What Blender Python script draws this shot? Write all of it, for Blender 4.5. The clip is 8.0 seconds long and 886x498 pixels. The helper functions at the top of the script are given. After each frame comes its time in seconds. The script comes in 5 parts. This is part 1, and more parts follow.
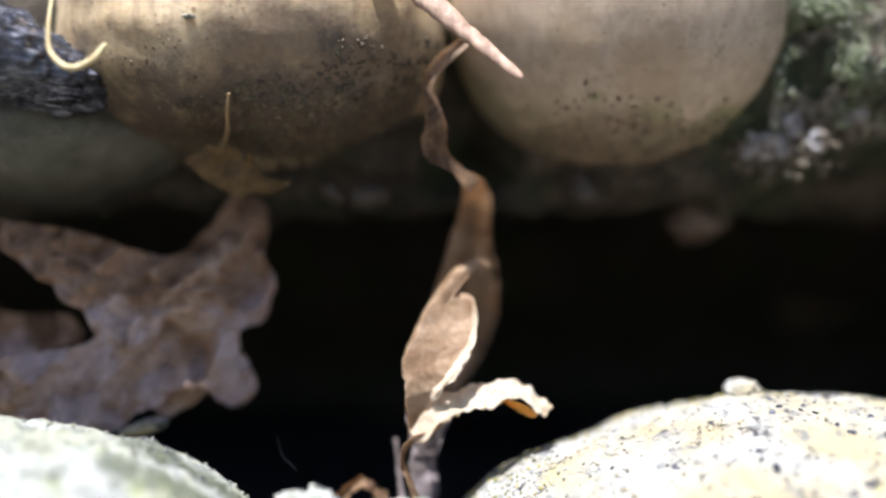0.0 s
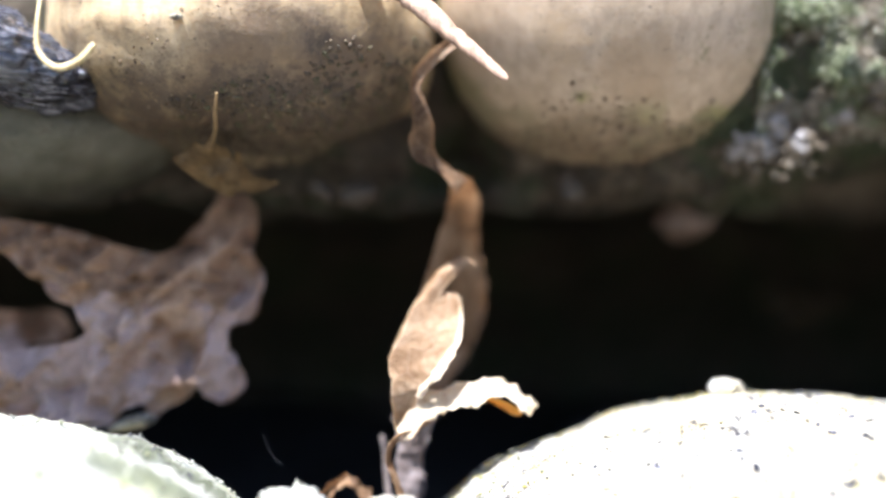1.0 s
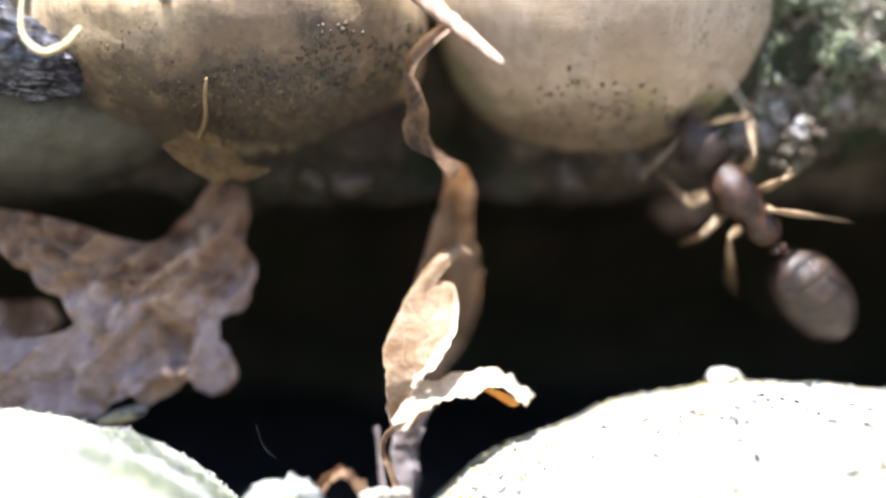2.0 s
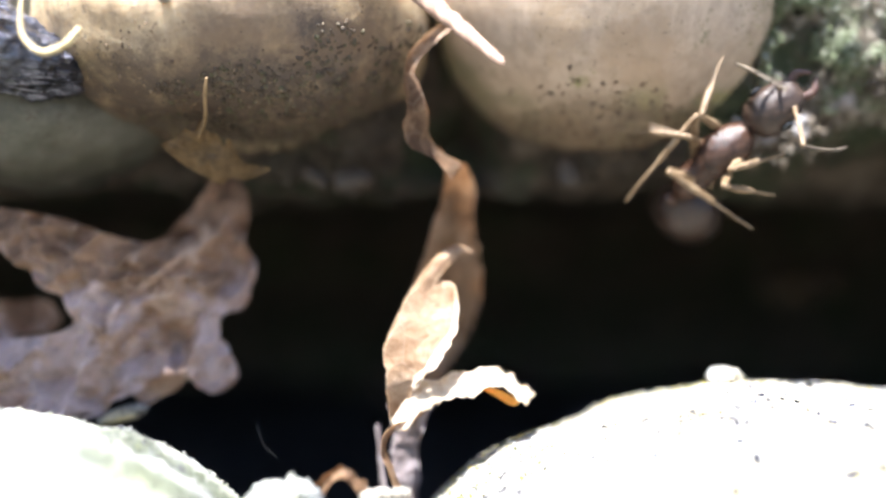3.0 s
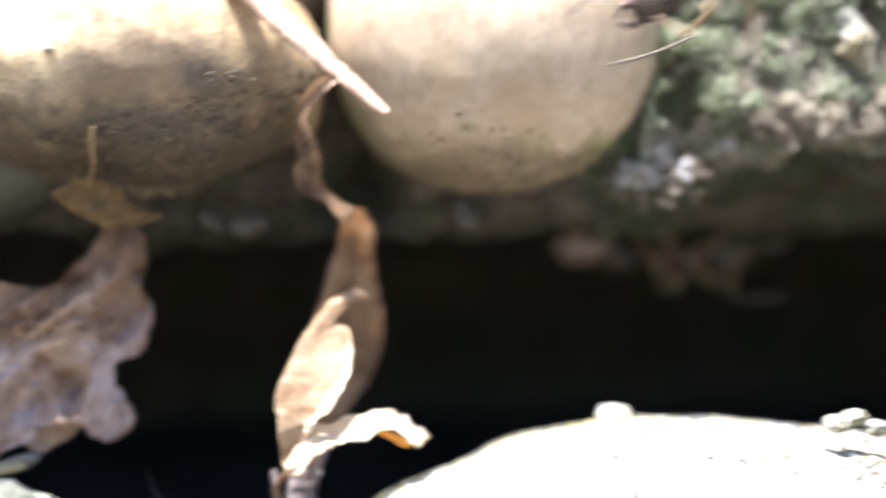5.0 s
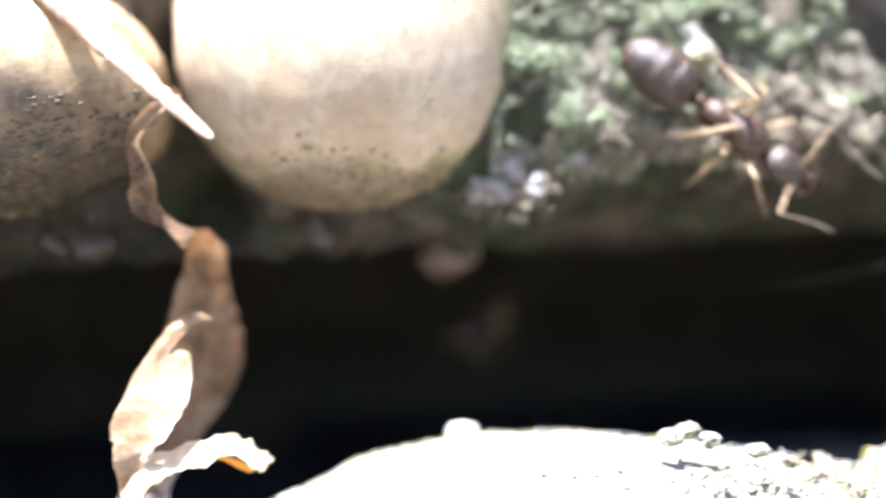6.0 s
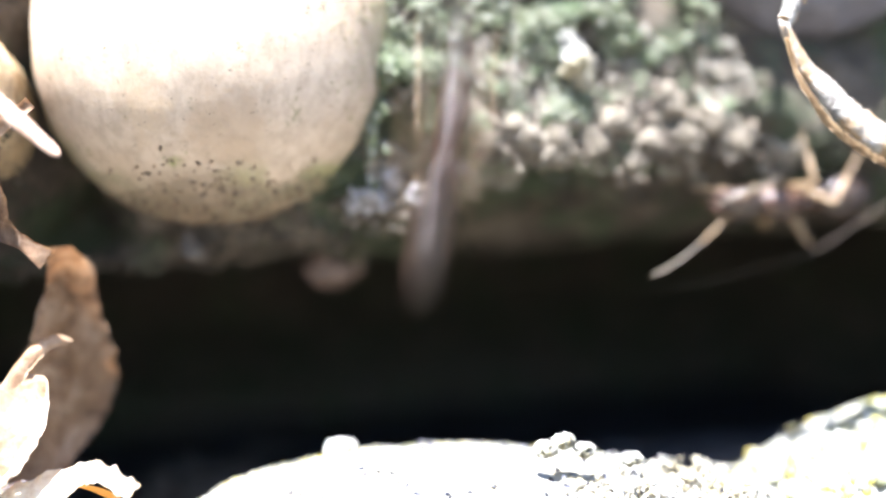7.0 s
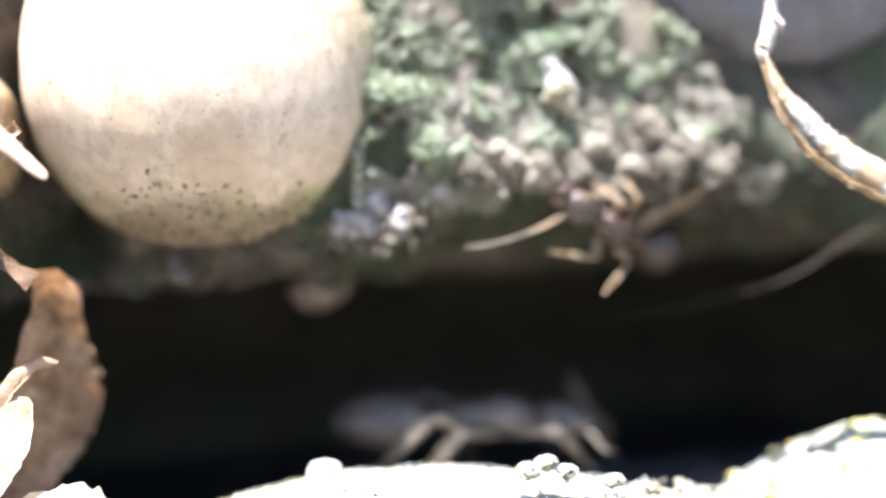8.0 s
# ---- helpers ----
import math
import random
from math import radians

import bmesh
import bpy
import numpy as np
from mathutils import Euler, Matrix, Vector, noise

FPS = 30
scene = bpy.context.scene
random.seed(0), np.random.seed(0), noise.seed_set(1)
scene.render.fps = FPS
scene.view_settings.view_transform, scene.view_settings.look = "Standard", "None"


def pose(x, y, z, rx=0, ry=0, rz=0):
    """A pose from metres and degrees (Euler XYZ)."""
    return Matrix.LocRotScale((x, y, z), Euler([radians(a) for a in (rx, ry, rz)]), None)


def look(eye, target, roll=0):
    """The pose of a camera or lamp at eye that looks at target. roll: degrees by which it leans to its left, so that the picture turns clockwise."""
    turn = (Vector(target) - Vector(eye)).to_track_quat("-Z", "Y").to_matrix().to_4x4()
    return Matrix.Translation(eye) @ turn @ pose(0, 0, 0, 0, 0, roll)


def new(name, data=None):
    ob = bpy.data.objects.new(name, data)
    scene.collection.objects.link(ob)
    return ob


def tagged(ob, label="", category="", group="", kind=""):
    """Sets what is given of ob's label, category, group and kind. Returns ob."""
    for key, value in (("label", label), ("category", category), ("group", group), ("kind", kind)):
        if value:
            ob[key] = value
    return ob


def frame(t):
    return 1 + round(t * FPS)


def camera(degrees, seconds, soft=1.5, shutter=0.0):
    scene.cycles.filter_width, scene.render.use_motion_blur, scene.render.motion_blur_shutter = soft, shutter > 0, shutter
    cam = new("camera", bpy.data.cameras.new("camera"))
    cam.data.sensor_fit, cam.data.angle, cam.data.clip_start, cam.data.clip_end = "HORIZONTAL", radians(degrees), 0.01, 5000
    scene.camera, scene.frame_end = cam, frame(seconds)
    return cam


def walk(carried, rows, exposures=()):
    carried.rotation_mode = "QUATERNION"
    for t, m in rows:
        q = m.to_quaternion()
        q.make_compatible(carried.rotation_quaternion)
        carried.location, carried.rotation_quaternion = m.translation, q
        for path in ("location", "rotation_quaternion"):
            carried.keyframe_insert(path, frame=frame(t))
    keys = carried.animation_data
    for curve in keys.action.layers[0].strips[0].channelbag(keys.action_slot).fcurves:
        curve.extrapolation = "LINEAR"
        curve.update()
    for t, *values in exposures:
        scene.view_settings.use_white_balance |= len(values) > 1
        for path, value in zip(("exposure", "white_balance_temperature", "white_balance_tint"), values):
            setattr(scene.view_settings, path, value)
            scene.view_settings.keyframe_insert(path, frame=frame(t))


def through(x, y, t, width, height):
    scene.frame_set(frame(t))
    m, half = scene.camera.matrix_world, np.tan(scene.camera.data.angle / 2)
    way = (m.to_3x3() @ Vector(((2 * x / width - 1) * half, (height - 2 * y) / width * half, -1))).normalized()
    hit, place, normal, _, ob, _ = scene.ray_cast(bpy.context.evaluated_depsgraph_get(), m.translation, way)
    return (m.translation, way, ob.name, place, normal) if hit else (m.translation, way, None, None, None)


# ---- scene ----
MM = 0.001
cam = camera(52.0, 8.0, soft=2.5, shutter=0.9)
cam.data.dof.use_dof = True
cam.data.dof.focus_distance = 0.0280
cam.data.dof.aperture_fstop = 18.0
walk(cam, [
    (0.0, pose(-0.000420, -0.000319, 0.013961, 90.832, 0.064, 0.321)),
    (0.5, pose(-0.000372, -0.000612, 0.014231, 90.489, -0.590, 1.005)),
    (1.0, pose(0.000004, -0.000543, 0.014217, 90.300, -0.199, 0.283)),
    (1.5, pose(-0.000084, -0.000077, 0.013997, 90.142, -0.039, -0.205)),
    (3.0, pose(-0.000066, -0.000036, 0.014332, 89.307, -0.052, -0.146)),
    (3.5, pose(-0.000000, 0.000000, 0.014000, 89.998, -0.005, 0.001)),
    (4.0, pose(0.000006, -0.000054, 0.014476, 89.114, -0.045, -0.269)),
    (4.5, pose(0.000049, -0.000104, 0.014483, 89.654, -0.150, -0.962)),
    (5.0, pose(0.001620, -0.000556, 0.014954, 90.870, 0.559, -3.700)),
    (5.2, pose(0.002718, -0.000829, 0.015140, 90.326, 1.085, -4.596)),
    (6.3, pose(0.005412, -0.000747, 0.015908, 90.483, 2.036, -9.892)),
    (6.4, pose(0.005427, -0.000559, 0.015956, 90.439, 2.171, -11.595)),
    (6.5, pose(0.006612, -0.000495, 0.016115, 90.105, 2.612, -11.534)),
    (7.0, pose(0.007346, -0.000522, 0.016315, 89.886, 2.723, -10.952)),
    (7.5, pose(0.007583, -0.000697, 0.016501, 90.346, 2.735, -10.876)),
    (8.0, pose(0.007454, -0.000876, 0.016240, 91.437, 2.610, -11.625))
], exposures=[(t, stops, 5850 if t < 6 else 5620, 12) for t, stops in ((0.0, 1.4), (0.5, 1.75), (1.0, 2.1), (1.5, 2.25), (3.5, 2.47), (4.5, 2.47), (5.2, 2.62), (6.3, 3.0), (8.0, 3.05))])

# ---- light ----
SUN_ELEVATION, SUN_TURN = radians(69), radians(207)
world = bpy.data.worlds.new("sky")
scene.world = world
world.use_nodes = True
sky = world.node_tree.nodes.new("ShaderNodeTexSky")
sky.sky_type, sky.sun_disc = "NISHITA", False
sky.sun_elevation, sky.sun_rotation = SUN_ELEVATION, SUN_TURN
world.node_tree.links.new(sky.outputs[0], world.node_tree.nodes["Background"].inputs[0])
world.node_tree.nodes["Background"].inputs[1].default_value = 0.058
sun = new("sun", bpy.data.lights.new("sun", "SUN"))
sun.data.energy, sun.data.angle, sun.data.color = 5.0, radians(0.5), (1.0, 0.96, 0.90)
toward = Vector((math.sin(SUN_TURN) * math.cos(SUN_ELEVATION), math.cos(SUN_TURN) * math.cos(SUN_ELEVATION), math.sin(SUN_ELEVATION)))
sun.matrix_world = look(toward * 2, (0, 0, 0))


# ---- materials ----
class Shade:
    """A node material whose textures are laid out in millimetres."""

    def __init__(self, name, rough=0.7):
        self.mat = bpy.data.materials.new(name)
        self.mat.use_nodes = True
        self.nodes, self.links = self.mat.node_tree.nodes, self.mat.node_tree.links
        self.bsdf = self.nodes["Principled BSDF"]
        self.bsdf.inputs["Roughness"].default_value = rough
        coord = self.nodes.new("ShaderNodeTexCoord")
        scale = self.nodes.new("ShaderNodeVectorMath")
        scale.operation = "SCALE"
        scale.inputs["Scale"].default_value = 1000.0
        self.links.new(coord.outputs["Object"], scale.inputs[0])
        self.mm = scale.outputs[0]

    def stretch(self, x, y, z):
        node = self.nodes.new("ShaderNodeVectorMath")
        node.operation = "MULTIPLY"
        node.inputs[1].default_value = (x, y, z)
        self.links.new(self.mm, node.inputs[0])
        return node.outputs[0]

    def noise(self, scale, detail=4.0, rough=0.55, vec=None, warp=0.0):
        node = self.nodes.new("ShaderNodeTexNoise")
        node.inputs["Scale"].default_value, node.inputs["Detail"].default_value = scale, detail
        node.inputs["Roughness"].default_value, node.inputs["Distortion"].default_value = rough, warp
        self.links.new(vec or self.mm, node.inputs["Vector"])
        return node.outputs["Fac"]

    def cells(self, scale, vec=None, feature="F1", out="Distance"):
        node = self.nodes.new("ShaderNodeTexVoronoi")
        node.feature = feature
        node.inputs["Scale"].default_value = scale
        self.links.new(vec or self.mm, node.inputs["Vector"])
        return node.outputs[out]

    def ramp(self, fac, *stops):
        node = self.nodes.new("ShaderNodeValToRGB")
        el = node.color_ramp.elements
        while len(el) < len(stops):
            el.new(0.5)
        for e, (p, c) in zip(el, stops):
            e.position = p
            e.color = (c, c, c, 1) if isinstance(c, (int, float)) else (*c, 1)
        self.links.new(fac, node.inputs[0])
        return node.outputs[0]

    def put(self, value, socket):
        if isinstance(value, tuple):
            socket.default_value = (*value, 1)
        elif isinstance(value, (int, float)):
            socket.default_value = value
        else:
            self.links.new(value, socket)

    def mix(self, fac, a, b, blend="MIX"):
        node = self.nodes.new("ShaderNodeMix")
        node.data_type, node.blend_type = "RGBA", blend
        self.put(fac, node.inputs[0])
        self.put(a, node.inputs[6])
        self.put(b, node.inputs[7])
        return node.outputs[2]

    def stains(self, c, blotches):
        """Ragged stains or painted shade of (place, radius, edge, amount, tone) over a colour."""
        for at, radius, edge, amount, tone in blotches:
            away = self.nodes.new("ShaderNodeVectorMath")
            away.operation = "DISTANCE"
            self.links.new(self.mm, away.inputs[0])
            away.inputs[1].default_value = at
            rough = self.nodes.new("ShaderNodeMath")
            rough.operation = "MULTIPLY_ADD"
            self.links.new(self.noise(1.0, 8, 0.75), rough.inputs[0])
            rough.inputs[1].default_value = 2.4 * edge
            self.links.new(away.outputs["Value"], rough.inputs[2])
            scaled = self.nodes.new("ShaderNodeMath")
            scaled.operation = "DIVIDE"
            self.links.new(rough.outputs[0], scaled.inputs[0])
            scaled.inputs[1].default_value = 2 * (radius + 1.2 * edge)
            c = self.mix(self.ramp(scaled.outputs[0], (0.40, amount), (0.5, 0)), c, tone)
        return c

    def bump(self, height, depth, strength=1.0, below=None):
        node = self.nodes.new("ShaderNodeBump")
        node.inputs["Strength"].default_value, node.inputs["Distance"].default_value = strength, depth * MM
        self.links.new(height, node.inputs["Height"])
        if below:
            self.links.new(below, node.inputs["Normal"])
        self.links.new(node.outputs[0], self.bsdf.inputs["Normal"])
        return node.outputs[0]

    def colour(self, value):
        self.put(value, self.bsdf.inputs["Base Color"])
        return self

    def gloss(self, value):
        self.put(value, self.bsdf.inputs["Roughness"])
        return self


def pebble_material(name, pale, warm, soil, algae=(0.10, 0.12, 0.03), dirt=0.5, speck=0.58, green=0.60, blotches=(), relief=1.0, quartz=0.0, pepper=1.0):
    """A water-worn pebble: two tones, soil stains, black specks and algae."""
    s = Shade(name, 0.55)
    c = s.mix(s.ramp(s.noise(0.25, 5), (0.35, 0), (0.65, 1)), pale, warm)
    c = s.mix(s.ramp(s.noise(3.0, 3, 0.6, s.stretch(1, 1, 0.25)), (0.48, 0), (0.75, 0.5)), c, soil)
    stain = s.ramp(s.noise(0.16, 9, 0.66, warp=0.5), (dirt, 0), (dirt + 0.10, 0.9))
    c = s.mix(stain, c, s.mix(s.ramp(s.noise(2.5, 5, 0.7), (0.35, 0), (0.65, 1)), soil, warm))
    c = s.mix(s.ramp(s.noise(1.1, 7, 0.75), (green, 0), (green + 0.07, 0.85)), c, algae)
    c = s.stains(c, blotches)
    c = s.mix(s.ramp(s.noise(1.6, 8, 0.72), (0.44, 0), (0.70, 0.5)), c, soil)
    c = s.mix(s.ramp(s.noise(0.9, 8, 0.72, warp=0.4), (0.50, 0), (0.70, 0.4)), c, warm)
    fine = s.ramp(s.noise(4.5, 4, 0.7), (speck, 0), (speck + 0.05, 0.8))
    c = s.mix(fine, c, (0.06, 0.045, 0.03))
    zone = s.ramp(s.noise(0.3, 3), (0.46, 0), (0.58, 1))
    dots = s.ramp(s.noise(2.2, 7, 0.78), (speck - 0.04, 0), (speck + 0.02, pepper))
    c = s.mix(s.mix(1.0, dots, zone, "MULTIPLY"), c, (0.03, 0.024, 0.018))
    s.colour(c)
    s.gloss(s.ramp(s.noise(1.0, 4), (0.3, 0.45), (0.7, 0.75)))
    s.bsdf.inputs["Subsurface Weight"].default_value = quartz
    s.bsdf.inputs["Subsurface Radius"].default_value = (1.0, 0.7, 0.45)
    s.bsdf.inputs["Subsurface Scale"].default_value = 1.3 * MM
    n = s.bump(s.noise(0.7, 5, 0.55), 0.02, 0.3 * relief)
    s.bump(s.noise(7.0, 4, 0.6), 0.03, 0.6 * relief, n)
    return s.mat


def granite_material(name, pale, warm, lichen=(0.42, 0.40, 0.12), amount=0.6, blotches=()):
    """Pale granular rock with dark grains, pits and yellow-green crust."""
    s = Shade(name, 0.8)
    c = s.mix(s.ramp(s.noise(0.35, 4), (0.4, 0), (0.62, 1)), pale, warm)
    c = s.mix(s.ramp(s.noise(0.8, 7, 0.7), (amount, 0), (amount + 0.1, 0.8)), c, lichen)
    c = s.mix(s.ramp(s.noise(1.5, 7, 0.7, warp=0.5), (0.54, 0), (0.63, 0.8)), c, (0.115, 0.12, 0.13))
    c = s.stains(c, blotches)
    area = s.ramp(s.noise(0.45, 2), (0.40, 0.0), (0.54, 1))
    dots = s.ramp(s.noise(1.9, 7, 0.78), (0.55, 0), (0.60, 1))
    c = s.mix(s.mix(1.0, dots, area, "MULTIPLY"), c, (0.025, 0.022, 0.025))
    s.colour(c)
    n = s.bump(s.noise(1.4, 6, 0.65), 0.4, 0.6)
    s.bump(s.noise(9.0, 4, 0.7), 0.08, 0.8, n)
    return s.mat


def leaf_material(name, dark, mid, pale, through=0.25, vein=1.2, lilac=None, contrast=0.18, spots=0.7):
    """A dry leaf: blotched brown, fine veins, wrinkles, a little light through it."""
    s = Shade(name, 0.62)
    c = s.ramp(s.noise(0.55, 7, 0.7, warp=0.6), (0.5 - contrast, dark), (0.5, mid), (0.5 + contrast, pale))
    # Lilac takes over from the brown towards the leaf's lower end
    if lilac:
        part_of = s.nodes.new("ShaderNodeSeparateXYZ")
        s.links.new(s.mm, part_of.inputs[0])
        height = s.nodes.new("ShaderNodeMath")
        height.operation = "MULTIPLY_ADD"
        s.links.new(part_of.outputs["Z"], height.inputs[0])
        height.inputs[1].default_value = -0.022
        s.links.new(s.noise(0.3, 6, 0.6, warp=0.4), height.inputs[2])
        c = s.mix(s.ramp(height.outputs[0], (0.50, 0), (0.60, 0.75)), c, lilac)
    c = s.mix(s.ramp(s.noise(2.6, 5, 0.7), (0.5, 0), (0.72, spots)), c, dark)
    net = s.ramp(s.cells(vein, feature="DISTANCE_TO_EDGE"), (0.0, 1), (0.06, 0))
    c = s.mix(s.mix(0.25, (0, 0, 0), net), c, pale)
    s.colour(c)
    light = s.nodes.new("ShaderNodeBsdfTranslucent")
    s.put(s.mix(1.0, c, (1.0, 0.8, 0.5), "MULTIPLY"), light.inputs["Color"])
    both = s.nodes.new("ShaderNodeMixShader")
    both.inputs[0].default_value = through
    s.links.new(s.bsdf.outputs[0], both.inputs[1])
    s.links.new(light.outputs[0], both.inputs[2])
    s.links.new(both.outputs[0], s.nodes["Material Output"].inputs["Surface"])
    n = s.bump(net, 0.015, 0.4)
    n = s.bump(s.noise(0.8, 5, 0.55), 0.22, 0.5, n)
    s.bump(s.noise(8.0, 3), 0.04, 0.5, n)
    return s.mat


def matrix_material():
    """Old mortar between the pebbles: grey-brown, sandy, algae and damp soil."""
    s = Shade("old_mortar", 0.9)
    s.bsdf.inputs["Specular IOR Level"].default_value = 0.3
    c = s.ramp(s.noise(0.5, 8, 0.7), (0.3, (0.022, 0.018, 0.013)), (0.5, (0.074, 0.057, 0.039)), (0.7, (0.18, 0.142, 0.10)))
    c = s.mix(s.ramp(s.noise(0.28, 6, 0.65), (0.47, 0), (0.60, 0.8)), c, (0.042, 0.058, 0.025))
    c = s.mix(s.ramp(s.noise(1.8, 4, 0.7), (0.6, 0), (0.7, 0.7)), c, (0.19, 0.165, 0.125))
    s.colour(c)
    n = s.bump(s.noise(1.2, 8, 0.7), 0.5, 0.8)
    s.bump(s.noise(6.0, 4, 0.7), 0.12, 0.8, n)
    return s.mat


def soil_material():
    s = Shade("ground_soil", 0.95)
    s.bsdf.inputs["Specular IOR Level"].default_value = 0.1
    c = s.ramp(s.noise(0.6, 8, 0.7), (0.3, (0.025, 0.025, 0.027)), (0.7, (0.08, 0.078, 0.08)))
    # Unseen ground outside is made pale to throw light up under the pebbles
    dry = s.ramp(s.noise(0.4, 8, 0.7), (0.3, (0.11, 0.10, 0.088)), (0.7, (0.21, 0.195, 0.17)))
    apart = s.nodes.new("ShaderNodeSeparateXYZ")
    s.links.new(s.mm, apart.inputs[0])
    # Runs from the pale colour outside to the dark one inside the crevice
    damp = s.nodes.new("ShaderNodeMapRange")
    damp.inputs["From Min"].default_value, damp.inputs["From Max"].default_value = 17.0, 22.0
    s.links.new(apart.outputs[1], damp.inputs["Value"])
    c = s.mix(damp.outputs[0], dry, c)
    s.colour(c)
    n = s.bump(s.noise(0.9, 8, 0.7), 0.6, 0.9)
    s.bump(s.noise(5.0, 4, 0.7), 0.15, 0.8, n)
    return s.mat


def moss_material():
    s = Shade("moss", 0.8)
    info = s.nodes.new("ShaderNodeNewGeometry")
    c = s.ramp(info.outputs["Random Per Island"], (0.0, (0.03, 0.034, 0.014)), (0.25, (0.085, 0.10, 0.04)), (0.5, (0.155, 0.17, 0.085)), (0.72, (0.22, 0.22, 0.14)), (0.88, (0.31, 0.305, 0.23)), (1.0, (0.50, 0.48, 0.40)))
    c = s.mix(s.ramp(s.noise(0.45, 5, 0.65), (0.50, 0), (0.64, 0.7)), c, (0.08, 0.115, 0.045))
    c = s.mix(s.ramp(s.noise(0.3, 5, 0.65, warp=0.6), (0.52, 0), (0.64, 0.3)), c, (0.20, 0.23, 0.15))
    s.colour(c)
    s.bump(s.noise(9.0, 4), 0.06, 0.8)
    return s.mat


def crust_material():
    s = Shade("lichen_crust", 0.85)
    info = s.nodes.new("ShaderNodeNewGeometry")
    c = s.ramp(info.outputs["Random Per Island"], (0.0, (0.08, 0.06, 0.036)), (0.4, (0.17, 0.135, 0.09)), (0.75, (0.27, 0.235, 0.185)), (1.0, (0.42, 0.385, 0.32)))
    c = s.mix(s.ramp(s.noise(3.0, 5, 0.7), (0.5, 0), (0.7, 0.7)), c, (0.13, 0.12, 0.09))
    s.colour(c)
    s.bump(s.noise(8.0, 5, 0.7), 0.1, 0.8)
    return s.mat


def wood_material(name, pale, dark, rough=0.6):
    s = Shade(name, rough)
    grain = s.noise(2.5, 5, 0.6, s.stretch(1, 1, 0.12))
    c = s.ramp(grain, (0.3, dark), (0.62, pale))
    c = s.mix(s.ramp(s.noise(3.0, 5, 0.7), (0.6, 0), (0.72, 0.7)), c, dark)
    s.colour(c)
    n = s.bump(grain, 0.12, 0.8)
    s.bump(s.noise(10, 4), 0.04, 0.6, n)
    return s.mat


def root_material():
    """Bleached bark peeling off orange wood, spongy and pitted."""
    s = Shade("bleached_root", 0.75)
    c = s.ramp(s.noise(1.1, 7, 0.7), (0.34, (0.10, 0.085, 0.07)), (0.46, (0.25, 0.22, 0.18)), (0.62, (0.40, 0.37, 0.33)))
    c = s.mix(s.ramp(s.noise(0.8, 6, 0.65, warp=0.5), (0.46, 0), (0.55, 0.9)), c, (0.26, 0.16, 0.07))
    c = s.mix(s.ramp(s.noise(4.0, 5, 0.7), (0.6, 0), (0.68, 0.8)), c, (0.10, 0.065, 0.035))
    s.colour(c)
    n = s.bump(s.noise(2.0, 6, 0.7), 0.2, 0.9)
    s.bump(s.noise(9.0, 4, 0.7), 0.06, 0.8, n)
    return s.mat


def charcoal_material():
    s = Shade("charcoal", 0.15)
    fibre_glints = s.noise(2.6, 6, 0.75, s.stretch(0.45, 0.35, 2.4), warp=0.3)
    # Pale streaks paint bright sky and sun glints into the black
    s.colour(s.ramp(fibre_glints, (0.40, (0.010, 0.010, 0.014)), (0.52, (0.09, 0.09, 0.12)), (0.64, (0.50, 0.49, 0.56))))
    n = s.bump(fibre_glints, 0.6, 1.0)
    s.bump(s.noise(9.0, 5, 0.75), 0.18, 1.0, n)
    s.bsdf.inputs["Coat Weight"].default_value = 1.0
    s.bsdf.inputs["Coat Roughness"].default_value = 0.14
    return s.mat


def cuticle_material(name, dark, light, rough=0.25, bands=0.0):
    s = Shade(name, rough)
    c = s.ramp(s.noise(1.6, 7, 0.7, warp=0.4), (0.36, dark), (0.64, light))
    s.colour(c)
    s.bsdf.inputs["Specular IOR Level"].default_value = 0.45
    n = s.bump(s.noise(2.6, 4, 0.6), 0.05, 0.5)
    s.bump(s.noise(11.0, 4, 0.7), 0.05, 0.7, n)
    return s.mat


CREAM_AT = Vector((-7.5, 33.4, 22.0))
# Brown soil stains; the low ones also paint in the shaded underside
SOIL_SHADE_STAINS = [(tuple(Vector(p) - CREAM_AT), radius, edge, amount, tone) for p, radius, edge, amount, tone in (
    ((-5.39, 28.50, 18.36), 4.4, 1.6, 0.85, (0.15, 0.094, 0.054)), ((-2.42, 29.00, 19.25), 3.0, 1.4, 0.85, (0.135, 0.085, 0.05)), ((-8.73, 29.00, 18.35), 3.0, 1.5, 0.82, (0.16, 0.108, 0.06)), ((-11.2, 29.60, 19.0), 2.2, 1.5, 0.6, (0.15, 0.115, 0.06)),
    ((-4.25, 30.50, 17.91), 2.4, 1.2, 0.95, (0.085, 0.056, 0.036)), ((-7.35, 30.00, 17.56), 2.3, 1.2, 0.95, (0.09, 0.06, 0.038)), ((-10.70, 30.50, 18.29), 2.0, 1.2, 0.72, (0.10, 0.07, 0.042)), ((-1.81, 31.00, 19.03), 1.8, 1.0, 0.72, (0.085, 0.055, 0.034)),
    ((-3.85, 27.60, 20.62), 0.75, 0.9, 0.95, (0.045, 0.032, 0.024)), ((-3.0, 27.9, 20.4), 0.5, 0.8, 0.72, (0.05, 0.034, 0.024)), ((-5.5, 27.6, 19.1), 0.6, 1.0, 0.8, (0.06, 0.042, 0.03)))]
# Ring round the foot: shade painted darker over the soil
SOIL_SHADE_STAINS += [((math.sin(a) * 4.2, -math.cos(a) * 3.9, -3.4), 2.8, 1.4, 0.95, (0.072, 0.048, 0.031)) for a in (-1.2, -0.7, -0.2, 0.3, 0.8, 1.3)]
